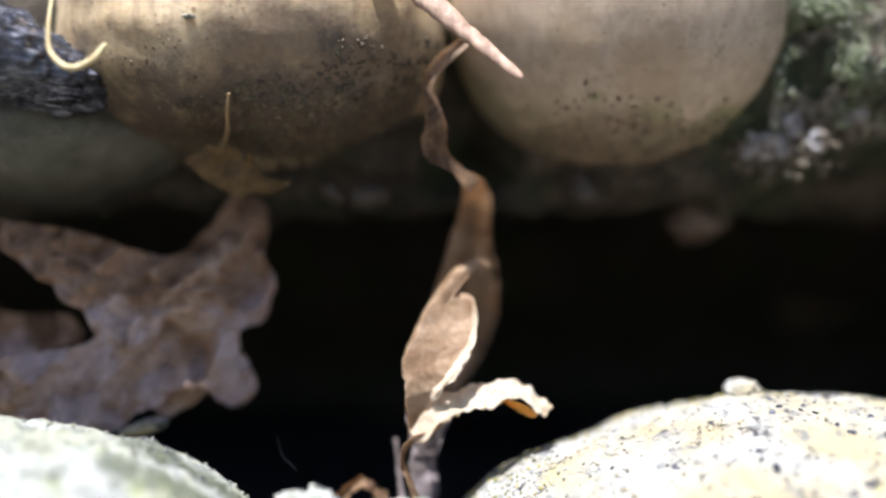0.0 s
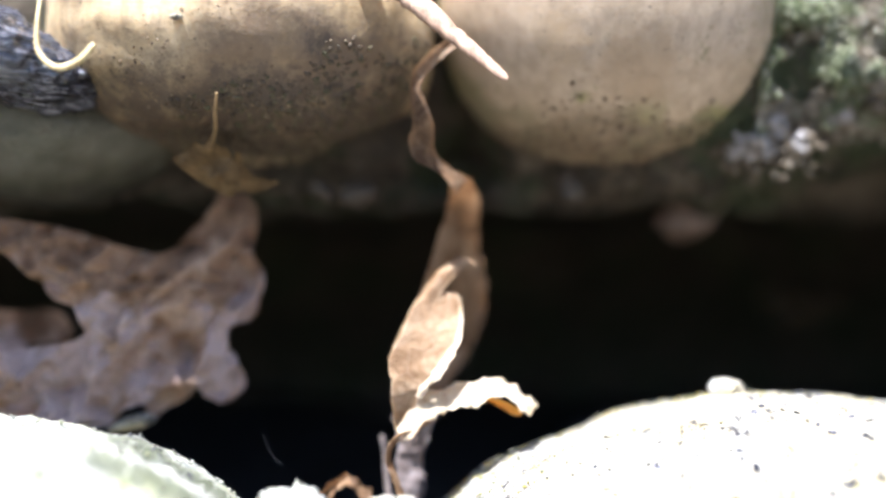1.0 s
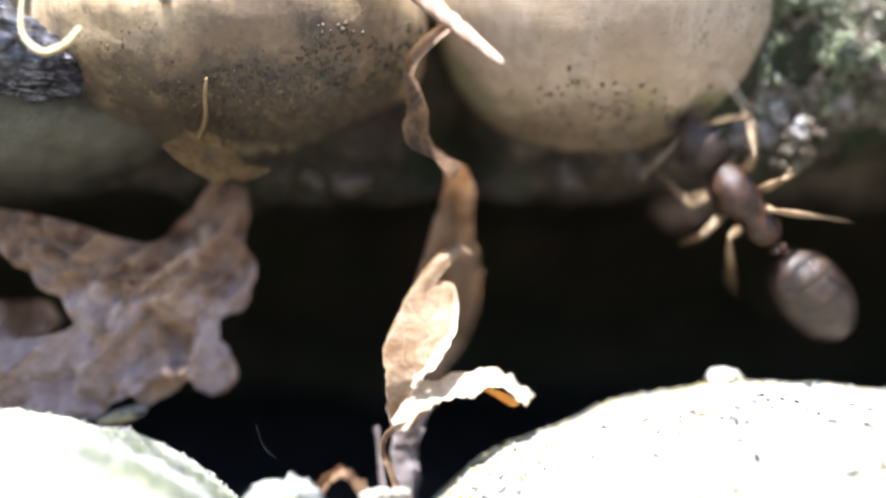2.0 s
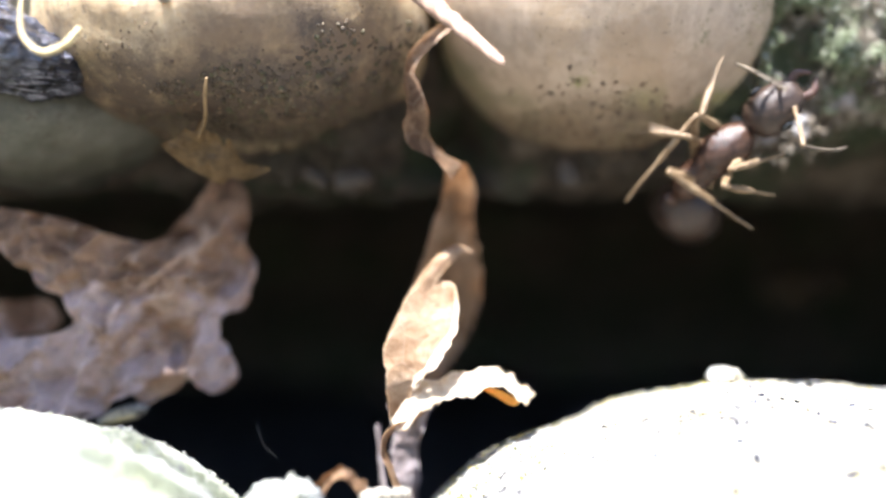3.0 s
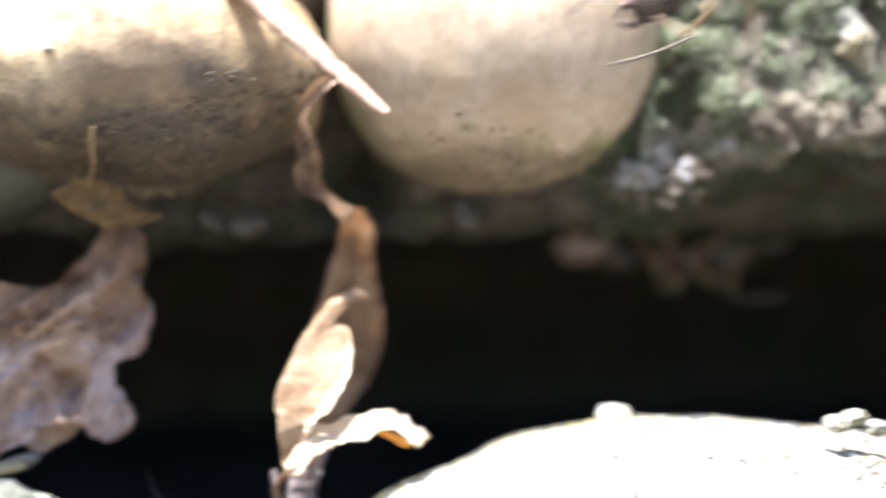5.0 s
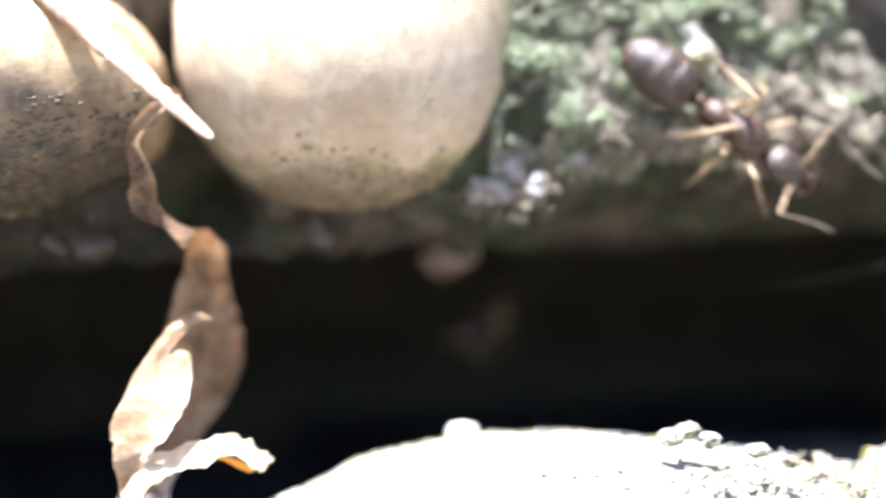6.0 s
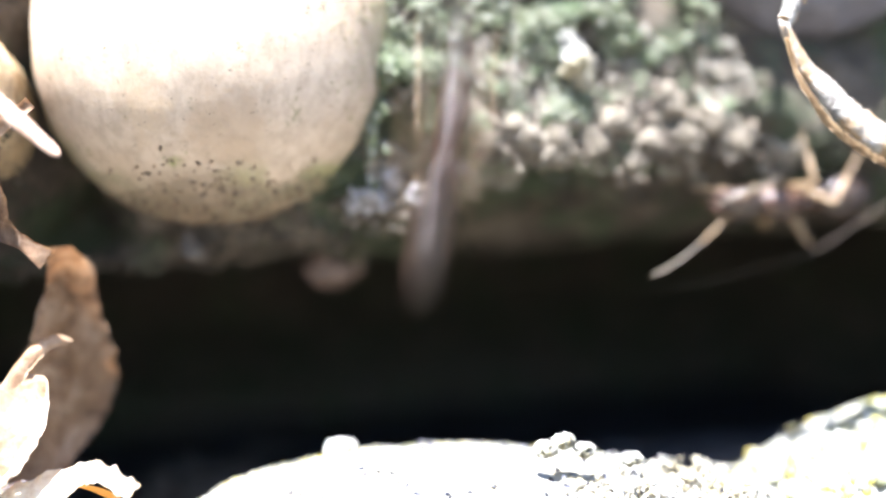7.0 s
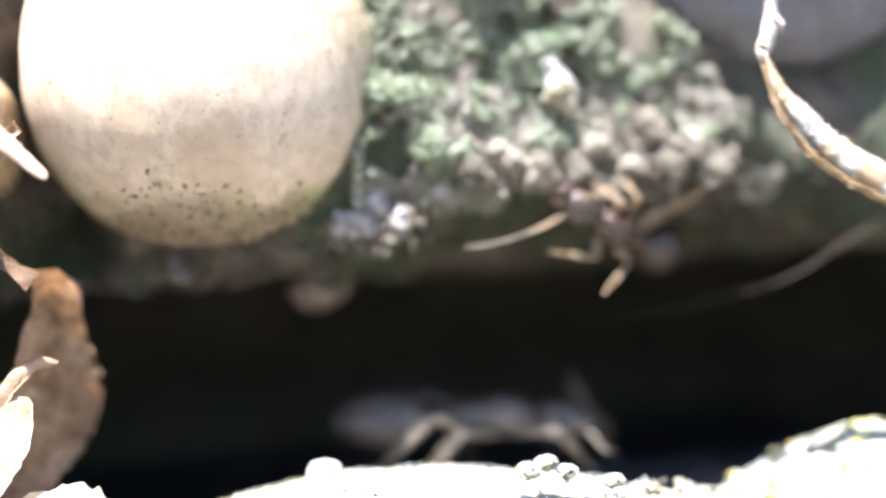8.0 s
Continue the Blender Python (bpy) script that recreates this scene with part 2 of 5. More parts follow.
STONE_LEFT = pebble_material("cream_pebble", (0.58, 0.445, 0.275), (0.43, 0.30, 0.155), (0.13, 0.085, 0.048), dirt=0.50, speck=0.63, green=0.66, blotches=SOIL_SHADE_STAINS, quartz=0.35)
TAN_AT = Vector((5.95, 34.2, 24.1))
# Algae patches, and low tones that paint the shaded rim along with soil
ALGAE_SHADE_STAINS = [(tuple(Vector(p) - TAN_AT), radius, 0.4 * edge, 0.8, tone) for p, radius, edge, tone in (
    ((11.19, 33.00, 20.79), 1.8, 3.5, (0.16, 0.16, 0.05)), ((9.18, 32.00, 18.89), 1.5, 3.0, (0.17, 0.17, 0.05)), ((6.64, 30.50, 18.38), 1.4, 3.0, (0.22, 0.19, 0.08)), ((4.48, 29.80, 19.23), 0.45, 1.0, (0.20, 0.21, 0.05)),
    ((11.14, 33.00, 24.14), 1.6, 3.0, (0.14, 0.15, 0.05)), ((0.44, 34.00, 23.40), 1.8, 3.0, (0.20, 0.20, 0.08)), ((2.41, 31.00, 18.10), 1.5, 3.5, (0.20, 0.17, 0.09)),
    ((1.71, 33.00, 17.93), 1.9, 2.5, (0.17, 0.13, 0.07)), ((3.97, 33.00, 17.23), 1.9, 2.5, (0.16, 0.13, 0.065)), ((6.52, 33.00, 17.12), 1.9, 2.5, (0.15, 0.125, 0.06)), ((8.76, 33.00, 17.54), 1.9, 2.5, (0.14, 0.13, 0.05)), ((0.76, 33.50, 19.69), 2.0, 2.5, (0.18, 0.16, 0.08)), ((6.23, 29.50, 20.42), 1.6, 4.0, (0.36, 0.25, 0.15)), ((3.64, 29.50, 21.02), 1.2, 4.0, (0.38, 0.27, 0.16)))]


def rim_shade_stains(radii, dip, turns, radius, tones):
    """Soil stains round a stone's foot, with the shade there painted in."""
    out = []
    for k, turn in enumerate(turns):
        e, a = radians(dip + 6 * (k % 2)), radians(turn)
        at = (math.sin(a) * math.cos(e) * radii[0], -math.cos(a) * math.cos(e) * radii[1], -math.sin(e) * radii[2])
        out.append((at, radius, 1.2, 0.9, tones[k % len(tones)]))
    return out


# Foot ring, then flanks: soil and algae tones that also paint shade
ALGAE_SHADE_STAINS += rim_shade_stains((5.9, 5.7, 6.6), 66, (-90, -50, -15, 20, 55, 92), 2.5, ((0.15, 0.105, 0.062), (0.13, 0.105, 0.055), (0.17, 0.12, 0.07)))
ALGAE_SHADE_STAINS += rim_shade_stains((5.9, 5.7, 6.6), 18, (-92, 88), 2.2, ((0.20, 0.18, 0.09), (0.15, 0.15, 0.06)))
STONE_RIGHT = pebble_material("tan_pebble", (0.49, 0.375, 0.265), (0.40, 0.295, 0.195), (0.22, 0.16, 0.10), (0.18, 0.16, 0.075), dirt=0.57, speck=0.64, green=0.60, blotches=ALGAE_SHADE_STAINS, relief=0.7, quartz=0.25, pepper=0.25)
STONE_DULL = pebble_material("dull_pebble", (0.062, 0.042, 0.026), (0.045, 0.032, 0.020), (0.05, 0.04, 0.03), dirt=0.5)
STONE_GREY = pebble_material("grey_pebble", (0.14, 0.125, 0.095), (0.09, 0.083, 0.058), (0.05, 0.048, 0.03), dirt=0.46)
STONE_MAUVE = pebble_material("mauve_pebble", (0.125, 0.11, 0.115), (0.095, 0.085, 0.09), (0.05, 0.045, 0.04), dirt=0.55)
STONE_PINK = pebble_material("pink_pebble", (0.17, 0.11, 0.078), (0.135, 0.085, 0.06), (0.06, 0.04, 0.03), dirt=0.55)
ROCK_PALE = granite_material("pale_granite", (0.33, 0.32, 0.30), (0.34, 0.285, 0.17), amount=0.62)
# Green-grey chain paints the right slope's shade together with its lichen rim
LICHEN_SHADE = [((x, y, z), 1.0, 0.6, 0.85, (0.07, 0.078, 0.045)) for x, z in ((3.8, 5.6), (4.7, 5.4), (5.6, 4.9), (6.4, 4.3), (7.0, 3.6)) for y in (-1.6, 0.2)]
ROCK_GREEN = granite_material("lichened_granite", (0.36, 0.36, 0.33), (0.28, 0.285, 0.18), (0.20, 0.22, 0.06), amount=0.56, blotches=LICHEN_SHADE)
ROCK_CRUST = granite_material("crusted_granite", (0.34, 0.33, 0.29), (0.25, 0.23, 0.17), (0.28, 0.22, 0.04), amount=0.54)
MORTAR = matrix_material()


def speck_material(name, *stops):
    s = Shade(name, 0.85)
    info = s.nodes.new("ShaderNodeNewGeometry")
    s.colour(s.ramp(info.outputs["Random Per Island"], *stops))
    s.bump(s.noise(12.0, 3), 0.03, 0.6)
    return s.mat


SOIL_CRUMB = speck_material("soil_crumb", (0.0, (0.055, 0.036, 0.022)), (0.4, (0.14, 0.095, 0.056)), (1.0, (0.24, 0.17, 0.10)))
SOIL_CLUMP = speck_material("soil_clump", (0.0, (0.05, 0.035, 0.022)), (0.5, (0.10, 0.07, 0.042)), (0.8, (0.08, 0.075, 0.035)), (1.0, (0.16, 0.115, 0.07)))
ALGAE = speck_material("algae", (0.0, (0.09, 0.085, 0.035)), (0.6, (0.14, 0.145, 0.045)), (1.0, (0.20, 0.22, 0.07)))
LICHEN_YELLOW = speck_material("yellow_lichen", (0.0, (0.30, 0.29, 0.25)), (0.5, (0.36, 0.34, 0.28)), (0.6, (0.32, 0.25, 0.04)), (0.85, (0.20, 0.20, 0.06)), (1.0, (0.09, 0.09, 0.05)))
LUMP_PALE = pebble_material("pale_mortar", (0.42, 0.40, 0.405), (0.30, 0.275, 0.265), (0.12, 0.10, 0.08), dirt=0.52)
LUMP_TAN = pebble_material("tan_mortar", (0.24, 0.20, 0.14), (0.145, 0.115, 0.075), (0.10, 0.075, 0.05), dirt=0.52)
LUMP_GRIT = speck_material("mortar_grit", (0.0, (0.045, 0.034, 0.022)), (0.45, (0.13, 0.10, 0.07)), (0.8, (0.20, 0.16, 0.115)), (1.0, (0.34, 0.29, 0.22)))
SOIL = soil_material()
MOSS = moss_material()
CRUST = crust_material()
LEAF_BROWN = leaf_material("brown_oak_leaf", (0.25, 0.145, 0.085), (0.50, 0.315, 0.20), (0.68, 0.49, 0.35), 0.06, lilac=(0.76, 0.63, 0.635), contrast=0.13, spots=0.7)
# Leaf tones carry painted light: tan for the shaded blade, paler for lit parts
LEAF_TAN = leaf_material("tan_dry_leaf", (0.14, 0.077, 0.039), (0.35, 0.215, 0.12), (0.53, 0.39, 0.27), 0.15, contrast=0.13)
LEAF_FLAP = leaf_material("lit_dry_leaf", (0.29, 0.165, 0.085), (0.48, 0.325, 0.195), (0.62, 0.48, 0.35), 0.2, contrast=0.14, spots=0.45)
# Lilac paints cool skylight into the low tail of the leaf
LEAF_SKYLIT = leaf_material("skylit_dry_leaf", (0.20, 0.14, 0.12), (0.32, 0.26, 0.25), (0.42, 0.37, 0.38), 0.15)
# Orange colour paints in sunlight coming through, on top of the translucency
LEAF_BACKLIT = leaf_material("backlit_dry_leaf", (0.60, 0.34, 0.07), (0.75, 0.48, 0.13), (0.80, 0.58, 0.22), 0.5)
# Near-white colour paints full sun onto the strip and torn rim
LEAF_PALE = leaf_material("sunlit_dry_leaf", (0.52, 0.36, 0.20), (0.76, 0.67, 0.52), (0.85, 0.80, 0.72), 0.2)
LEAF_OCHRE = leaf_material("ochre_leaf_scrap", (0.07, 0.042, 0.018), (0.22, 0.135, 0.055), (0.34, 0.22, 0.10), 0.08)
STICK = wood_material("weathered_splinter", (0.44, 0.29, 0.20), (0.18, 0.10, 0.06))
ROOT = root_material()
FIBRE = wood_material("pale_fibre", (0.62, 0.50, 0.26), (0.40, 0.28, 0.12), 0.45)
SILK = cuticle_material("dusty_silk", (0.02, 0.02, 0.022), (0.045, 0.045, 0.05), 0.6)
BARK = wood_material("orange_bark", (0.34, 0.22, 0.105), (0.20, 0.115, 0.05))
ROOTLET = wood_material("dark_rootlet", (0.07, 0.046, 0.028), (0.03, 0.02, 0.012))
CHARCOAL = charcoal_material()
ANT_DARK = cuticle_material("dark_cuticle", (0.013, 0.007, 0.004), (0.058, 0.036, 0.024), 0.28)
ANT_BAND = cuticle_material("pale_cuticle_band", (0.022, 0.014, 0.009), (0.062, 0.042, 0.029), 0.42)
# Greyer cuticle paints the sky's reflection onto the floor ant
ANT_SKY_SHEEN = cuticle_material("sky_sheen_cuticle", (0.022, 0.016, 0.012), (0.10, 0.078, 0.064), 0.26)
ANT_BROWN = cuticle_material("brown_cuticle", (0.020, 0.009, 0.005), (0.078, 0.040, 0.024), 0.27)
ANT_LEG = cuticle_material("amber_cuticle", (0.11, 0.064, 0.028), (0.28, 0.195, 0.11), 0.34)
ANT_EYE = cuticle_material("black_eye", (0.01, 0.01, 0.01), (0.02, 0.02, 0.02), 0.15)
ANT_JAW = cuticle_material("red_cuticle", (0.05, 0.024, 0.016), (0.10, 0.05, 0.036), 0.35)
ANT_FEELER = cuticle_material("grey_feeler", (0.06, 0.045, 0.03), (0.15, 0.12, 0.085), 0.4)


# ---- building helpers ----
def part(name, bm, material, parent=None, label="", at=(0, 0, 0), smooth=True):
    """Links a bmesh in millimetres as one mesh object at a place in millimetres."""
    me = bpy.data.meshes.new(name)
    bmesh.ops.scale(bm, vec=(MM, MM, MM), verts=bm.verts)
    bm.to_mesh(me)
    bm.free()
    if smooth:
        me.polygons.foreach_set("use_smooth", [True] * len(me.polygons))
    for m in material if isinstance(material, (list, tuple)) else (material,):
        me.materials.append(m)
    ob = new(name, me)
    ob.location = Vector(at) * MM
    if parent:
        ob.parent = parent
    if label:
        tagged(ob, label)
    return ob


def holder(name, at, label, category, group=""):
    ob = new(name)
    ob.empty_display_size = 0.001
    ob.location = Vector(at) * MM
    return tagged(ob, label, category, group)


def fbm(p, octaves=4, h=0.9):
    return noise.fractal(p, h, 2.1, octaves)


def blob_point(n, radii, seed, rough=0.06, fine=0.015, square=2.0, scale=0.25):
    """The skin of a worn stone in the direction n: rounded, with broad and fine unevenness."""
    off, size = Vector((seed * 7.3, seed * 3.1, seed * 5.7)), min(radii)
    k = (abs(n.x) ** square + abs(n.y) ** square + abs(n.z) ** square) ** (-1 / square)
    p = Vector((n.x * radii[0], n.y * radii[1], n.z * radii[2])) * k
    return p + n * (rough * size * fbm(p * scale + off, 3) + fine * size * fbm(p * scale * 6 + off, 4, 0.6))


def blob(radii, seed, rough=0.06, fine=0.015, detail=5, square=2.0, turn=(0, 0, 0), scale=0.25):
    bm = bmesh.new()
    bmesh.ops.create_icosphere(bm, subdivisions=detail, radius=1)
    rot = Euler([radians(a) for a in turn]).to_matrix()
    for v in bm.verts:
        v.co = rot @ blob_point(v.co.normalized(), radii, seed, rough, fine, square, scale)
    return bm


def curve_points(points, count):
    """Catmull-Rom through control points of any width."""
    pts = [np.array(p, float) for p in points]
    pts = [2 * pts[0] - pts[1], *pts, 2 * pts[-1] - pts[-2]]
    out = []
    for i in range(count + 1):
        s = i / count * (len(pts) - 3)
        k = min(int(s), len(pts) - 4)
        u = s - k
        a, b, c, d = pts[k:k + 4]
        out.append(0.5 * (2 * b + (c - a) * u + (2 * a - 5 * b + 4 * c - d) * u * u + (3 * b - a - 3 * c + d) * u ** 3))
    return out


def tube(points, count=40, sides=10, seed=1, rough=0.0, flat=1.0):
    """A rounded strand through rows of (x, y, z, radius)."""
    bm = bmesh.new()
    rows = curve_points(points, count)
    rings, side = [], Vector((0.3, -1, 0.2))
    for i, q in enumerate(rows):
        here = Vector(q[:3])
        ahead = (Vector(rows[min(i + 1, count)][:3]) - Vector(rows[max(i - 1, 0)][:3])).normalized()
        side = (side - ahead * side.dot(ahead)).normalized()
        up = ahead.cross(side)
        ring = []
        for j in range(sides):
            a = 2 * math.pi * j / sides
            r = max(q[3], 0.004)
            p = here + side * (math.cos(a) * r * flat) + up * (math.sin(a) * r)
            if rough:
                p += (p - here) * rough * fbm(p * (0.9 / max(r, 0.1)) + Vector((seed, 0, 0)), 3)
            ring.append(bm.verts.new(p))
        rings.append(ring)
    for a, b in zip(rings, rings[1:]):
        for j in range(sides):
            bm.faces.new((a[j], a[(j + 1) % sides], b[(j + 1) % sides], b[j]))
    bm.faces.new(list(reversed(rings[0])))
    bm.faces.new(rings[-1])
    return bm


def strip(points, count=60, across=14, curl=0.5, seed=1, wrinkle=0.1, ragged=0.15, thick=0.05):
    """A dry curled leaf strip through rows of (x, y, z, half width, twist in degrees)."""
    bm = bmesh.new()
    rows = curve_points(points, count)
    grid = []
    side = Vector((1, 0, 0))
    for i, q in enumerate(rows):
        here = Vector(q[:3])
        ahead = (Vector(rows[min(i + 1, count)][:3]) - Vector(rows[max(i - 1, 0)][:3])).normalized()
        out = Vector((0, -1, 0))
        side = ahead.cross(out)
        side = side.normalized() if side.length > 0.05 else Vector((1, 0, 0))
        out = side.cross(ahead).normalized()
        tw = radians(q[4])
        a, b = side * math.cos(tw) + out * math.sin(tw), out * math.cos(tw) - side * math.sin(tw)
        line = []
        for j in range(across + 1):
            s = 2 * j / across - 1
            edge = 1 + ragged * fbm(Vector((i * 0.16, s * 2 + (5 if s > 0 else 0), seed * 9.1)), 3) * abs(s)
            w = max(q[3], 0.02) * edge
            c = curl * s
            p = here + a * (w * (math.sin(c) / curl if abs(curl) > 0.01 else s)) + b * (w * (1 - math.cos(c)) / max(abs(curl), 0.01) * (1 if curl > 0 else -1))
            p += b * wrinkle * fbm(p * 0.9 + Vector((seed * 4.7, 0, 0)), 4)
            line.append(bm.verts.new(p))
        grid.append(line)
    for a, b in zip(grid, grid[1:]):
        for j in range(across):
            bm.faces.new((a[j], a[j + 1], b[j + 1], b[j]))
    bmesh.ops.solidify(bm, geom=bm.faces[:], thickness=thick)
    return bm


def loft(rows, count=80, across=18, bulge=0.3, seed=1, wrinkle=0.12, ragged=0.06, thick=0.04, out=(0, -1, 0), grain=0.9):
    """A crinkled sheet of dry leaf between two edges; rows of (edge point, other edge point)."""
    bm = bmesh.new()
    out = Vector(out).normalized()
    grid = []
    for i, q in enumerate(curve_points([(*a, *b) for a, b in rows], count)):
        a, b = Vector(q[:3]), Vector(q[3:])
        line = []
        for j in range(across + 1):
            u = j / across
            tear = ragged * noise.noise(Vector((i * 0.22, 7.0 * (u > 0.5), seed * 3.3))) + 0.6 * ragged * noise.noise(Vector((i * 0.7, 7.0 * (u > 0.5), seed * 5.1)))
            w = u + tear * abs(2 * u - 1) ** 3
            p = a.lerp(b, w) + out * bulge * (a - b).length * 4 * u * (1 - u)
            crease = 0.6 - abs(fbm(p * grain + Vector((seed * 4.7, 0, 0)), 3)) * 2
            p += out * wrinkle * (crease + 0.5 * fbm(p * 2.3 + Vector((0, seed, 0)), 3))
            line.append(bm.verts.new(p))
        grid.append(line)
    for a, b in zip(grid, grid[1:]):
        for j in range(across):
            bm.faces.new((a[j], a[j + 1], b[j + 1], b[j]))
    bmesh.ops.solidify(bm, geom=bm.faces[:], thickness=thick)
    return bm


def inside(x, z, outline):
    hit = False
    for (ax, az), (bx, bz) in zip(outline, outline[1:] + outline[:1]):
        if (az > z) != (bz > z) and x < ax + (z - az) / (bz - az) * (bx - ax):
            hit = not hit
    return hit


def sheet(outline, step, bend, thick=0.06):
    """A lobed leaf blade cut from a fine sheet; bend(x, z) gives its depth."""
    ring = [tuple(p) for p in curve_points([*outline, outline[0]], len(outline) * 6)]
    xs, zs = [p[0] for p in ring], [p[1] for p in ring]
    bm = bmesh.new()
    made = {}

    def vert(i, k):
        if (i, k) not in made:
            x, z = min(xs) + i * step, min(zs) + k * step
            x += 0.35 * step * noise.noise(Vector((x * 3, z * 3, 1)))
            made[i, k] = bm.verts.new((x, bend(x, z), z))
        return made[i, k]

    for i in range(int((max(xs) - min(xs)) / step) + 1):
        for k in range(int((max(zs) - min(zs)) / step) + 1):
            if inside(min(xs) + (i + 0.5) * step, min(zs) + (k + 0.5) * step, ring):
                bm.faces.new((vert(i, k), vert(i + 1, k), vert(i + 1, k + 1), vert(i, k + 1)))
    for _ in range(3):
        rim = [v for v in bm.verts if v.is_boundary]
        moved = {}
        for v in rim:
            near = [e.other_vert(v).co for e in v.link_edges if e.is_boundary]
            if near:
                moved[v] = v.co * 0.5 + sum(near, Vector()) / len(near) * 0.5
        for v, co in moved.items():
            v.co = co
    bmesh.ops.solidify(bm, geom=bm.faces[:], thickness=thick)
    return bm


# ---- ground and crevice ----
def build_ground():
    """One sheet of soil: fine near the crevice, coarse to the horizon."""
    bm = bmesh.new()
    lines = [-60000, -3000, -300, -80, *[x * 1.0 for x in range(-40, 61)], 100, 300, 3000, 60000]
    rows = [-60000, -3000, -300, -60, -20, *[y * 1.0 for y in range(0, 120)], 150, 300, 3000, 60000]
    grid = []
    for y in rows:
        line = []
        for x in lines:
            near = -40 <= x <= 60 and 0 <= y <= 119
            z = 0.9 * fbm(Vector((x * 0.12, y * 0.12, 3)), 5) if near else 0
            if near:
                z += 6.4 * min(max((x - 3) / 3, 0), 1) * min(max((55 - x) / 10, 0), 1) * min(max((y - 33) / 4, 0), 1) * min(max((46 - y) / 4, 0), 1)
            line.append(bm.verts.new((x, y, z)))
        grid.append(line)
    for a, b in zip(grid, grid[1:]):
        for j in range(len(lines) - 1):
            bm.faces.new((a[j], a[j + 1], b[j + 1], b[j]))
    tagged(part("ground", bm, SOIL), "soil, made pale out of view to bounce light, dark inside the crevice", "ground", kind="structure")


BANK = curve_points([(110, 62), (60, 60), (38, 50), (34, 36), (32.8, 27), (32.3, 22), (33.0, 19.0), (35.2, 17.0), (39, 16.2), (46, 15.2), (58, 13.8), (78, 10.5), (88, 4.0), (90, -2.0)], 130)


def bank_point(x, k):
    """A place on the bank's skin, k lines down its profile, and the way out of it."""
    i = min(int(k), len(BANK) - 2)
    y, z = BANK[i] + (BANK[i + 1] - BANK[i]) * (k - i)
    a, b = BANK[max(i - 1, 0)], BANK[min(i + 2, len(BANK) - 1)]
    n = Vector((0, b[1] - a[1], a[0] - b[0])).normalized()
    p = Vector((x, y, z))
    lump = 1.0 * fbm(p * 0.13, 3) + 0.45 * fbm(p * 0.5 + Vector((9, 0, 0)), 4) + 0.12 * fbm(p * 1.9, 3)
    right = min(max((x - 10.5) / 7, 0), 1)
    p.y += 5.0 * math.exp(-((x - 0.7) / 2.0) ** 2) * max(0, min(1, (k - 40) / 6)) * max(0, min(1, (73 - k) / 6))
    if k > 58:
        p.z += 0.9 * right * min(1, (k - 58) / 22)
        hollow = min(max((p.y - 36.5 - 7.5 * right) / 6, 0), 1) * min(max((80 - p.y) / 10, 0), 1)
        p.z += 4.0 * hollow * hollow * (3 - 2 * hollow)
    low = max(0.0, max(x - 55, -40 - x) / 20)
    p += n * (lump + (0.3 - right * 0.5))
    if low:
        p.z = max(-2, p.z - 40 * low * max(0, min(1, k / 70)))
    return p, n


def build_bank():
    """The mortar bank that overhangs the crevice: front, lip, roof and back, let down to the ground at both unseen ends
    to keep out side light.
    """
    bm = bmesh.new()
    grid = [[bm.verts.new(bank_point(x, k)[0]) for k in range(len(BANK))] for x in [-90, -75, -62, *[-55 + 0.4 * i for i in range(301)], 72, 85, 100]]
    for a, b in zip(grid, grid[1:]):
        for j in range(len(BANK) - 1):
            bm.faces.new((a[j], b[j], b[j + 1], a[j + 1]))
    tagged(part("wall_bank", bm, MORTAR), "old grey-brown mortar bank overhanging a dark crevice", "wall", kind="structure")


build_ground()
build_bank()


# ---- stones ----
def stone(name, at, radii, seed, material, label, group="", **more):
    return tagged(part(name, blob(radii, seed, **more), material, at=at), label, "stone", group)


CREAM = dict(radii=(6.9, 6.4, 4.3), seed=1, rough=0.07, fine=0.005, square=2.3)
TAN = dict(radii=(6.4, 5.8, 6.6), seed=2, rough=0.014, fine=0.001, square=2.15)
GREEN_ROCK = dict(radii=(8.4, 6.5, 6.0), seed=6, rough=0.05, fine=0.02)
PALE_ROCK = dict(radii=(13.2, 7.5, 6.5), seed=7, rough=0.04, fine=0.014)
CRUST_ROCK = dict(radii=(10.5, 7.0, 6.7), seed=8, rough=0.05, fine=0.03, scale=0.35)
stone("pebble", (-7.5, 33.4, 22.0), material=STONE_LEFT, label="large cream pebble with brown soil stains and a foot coloured as shaded, set in mortar", group="pebbles in the bank", detail=6, **CREAM)
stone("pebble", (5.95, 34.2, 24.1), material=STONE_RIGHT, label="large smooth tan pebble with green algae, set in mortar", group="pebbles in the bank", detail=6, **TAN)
stone("pebble", (-15.3, 34.4, 18.8), (5.4, 5.4, 2.6), 3, STONE_GREY, "flat grey-green pebble under the charcoal lump", "pebbles in the bank", rough=0.12, fine=0.04)
stone("pebble", (28.91, 33.60, 28.06), (6.2, 3.8, 3.8), 4, STONE_MAUVE, "mauve-grey pebble in the mossy bank", "pebbles in the bank", rough=0.16, fine=0.05)
stone("small_pebble", (10.0, 38.0, 15.75), (1.35, 1.2, 0.85), 5, STONE_PINK, "small pinkish pebble stuck under the overhang", "small pebbles", detail=4, rough=0.6, fine=0.3, scale=0.7)
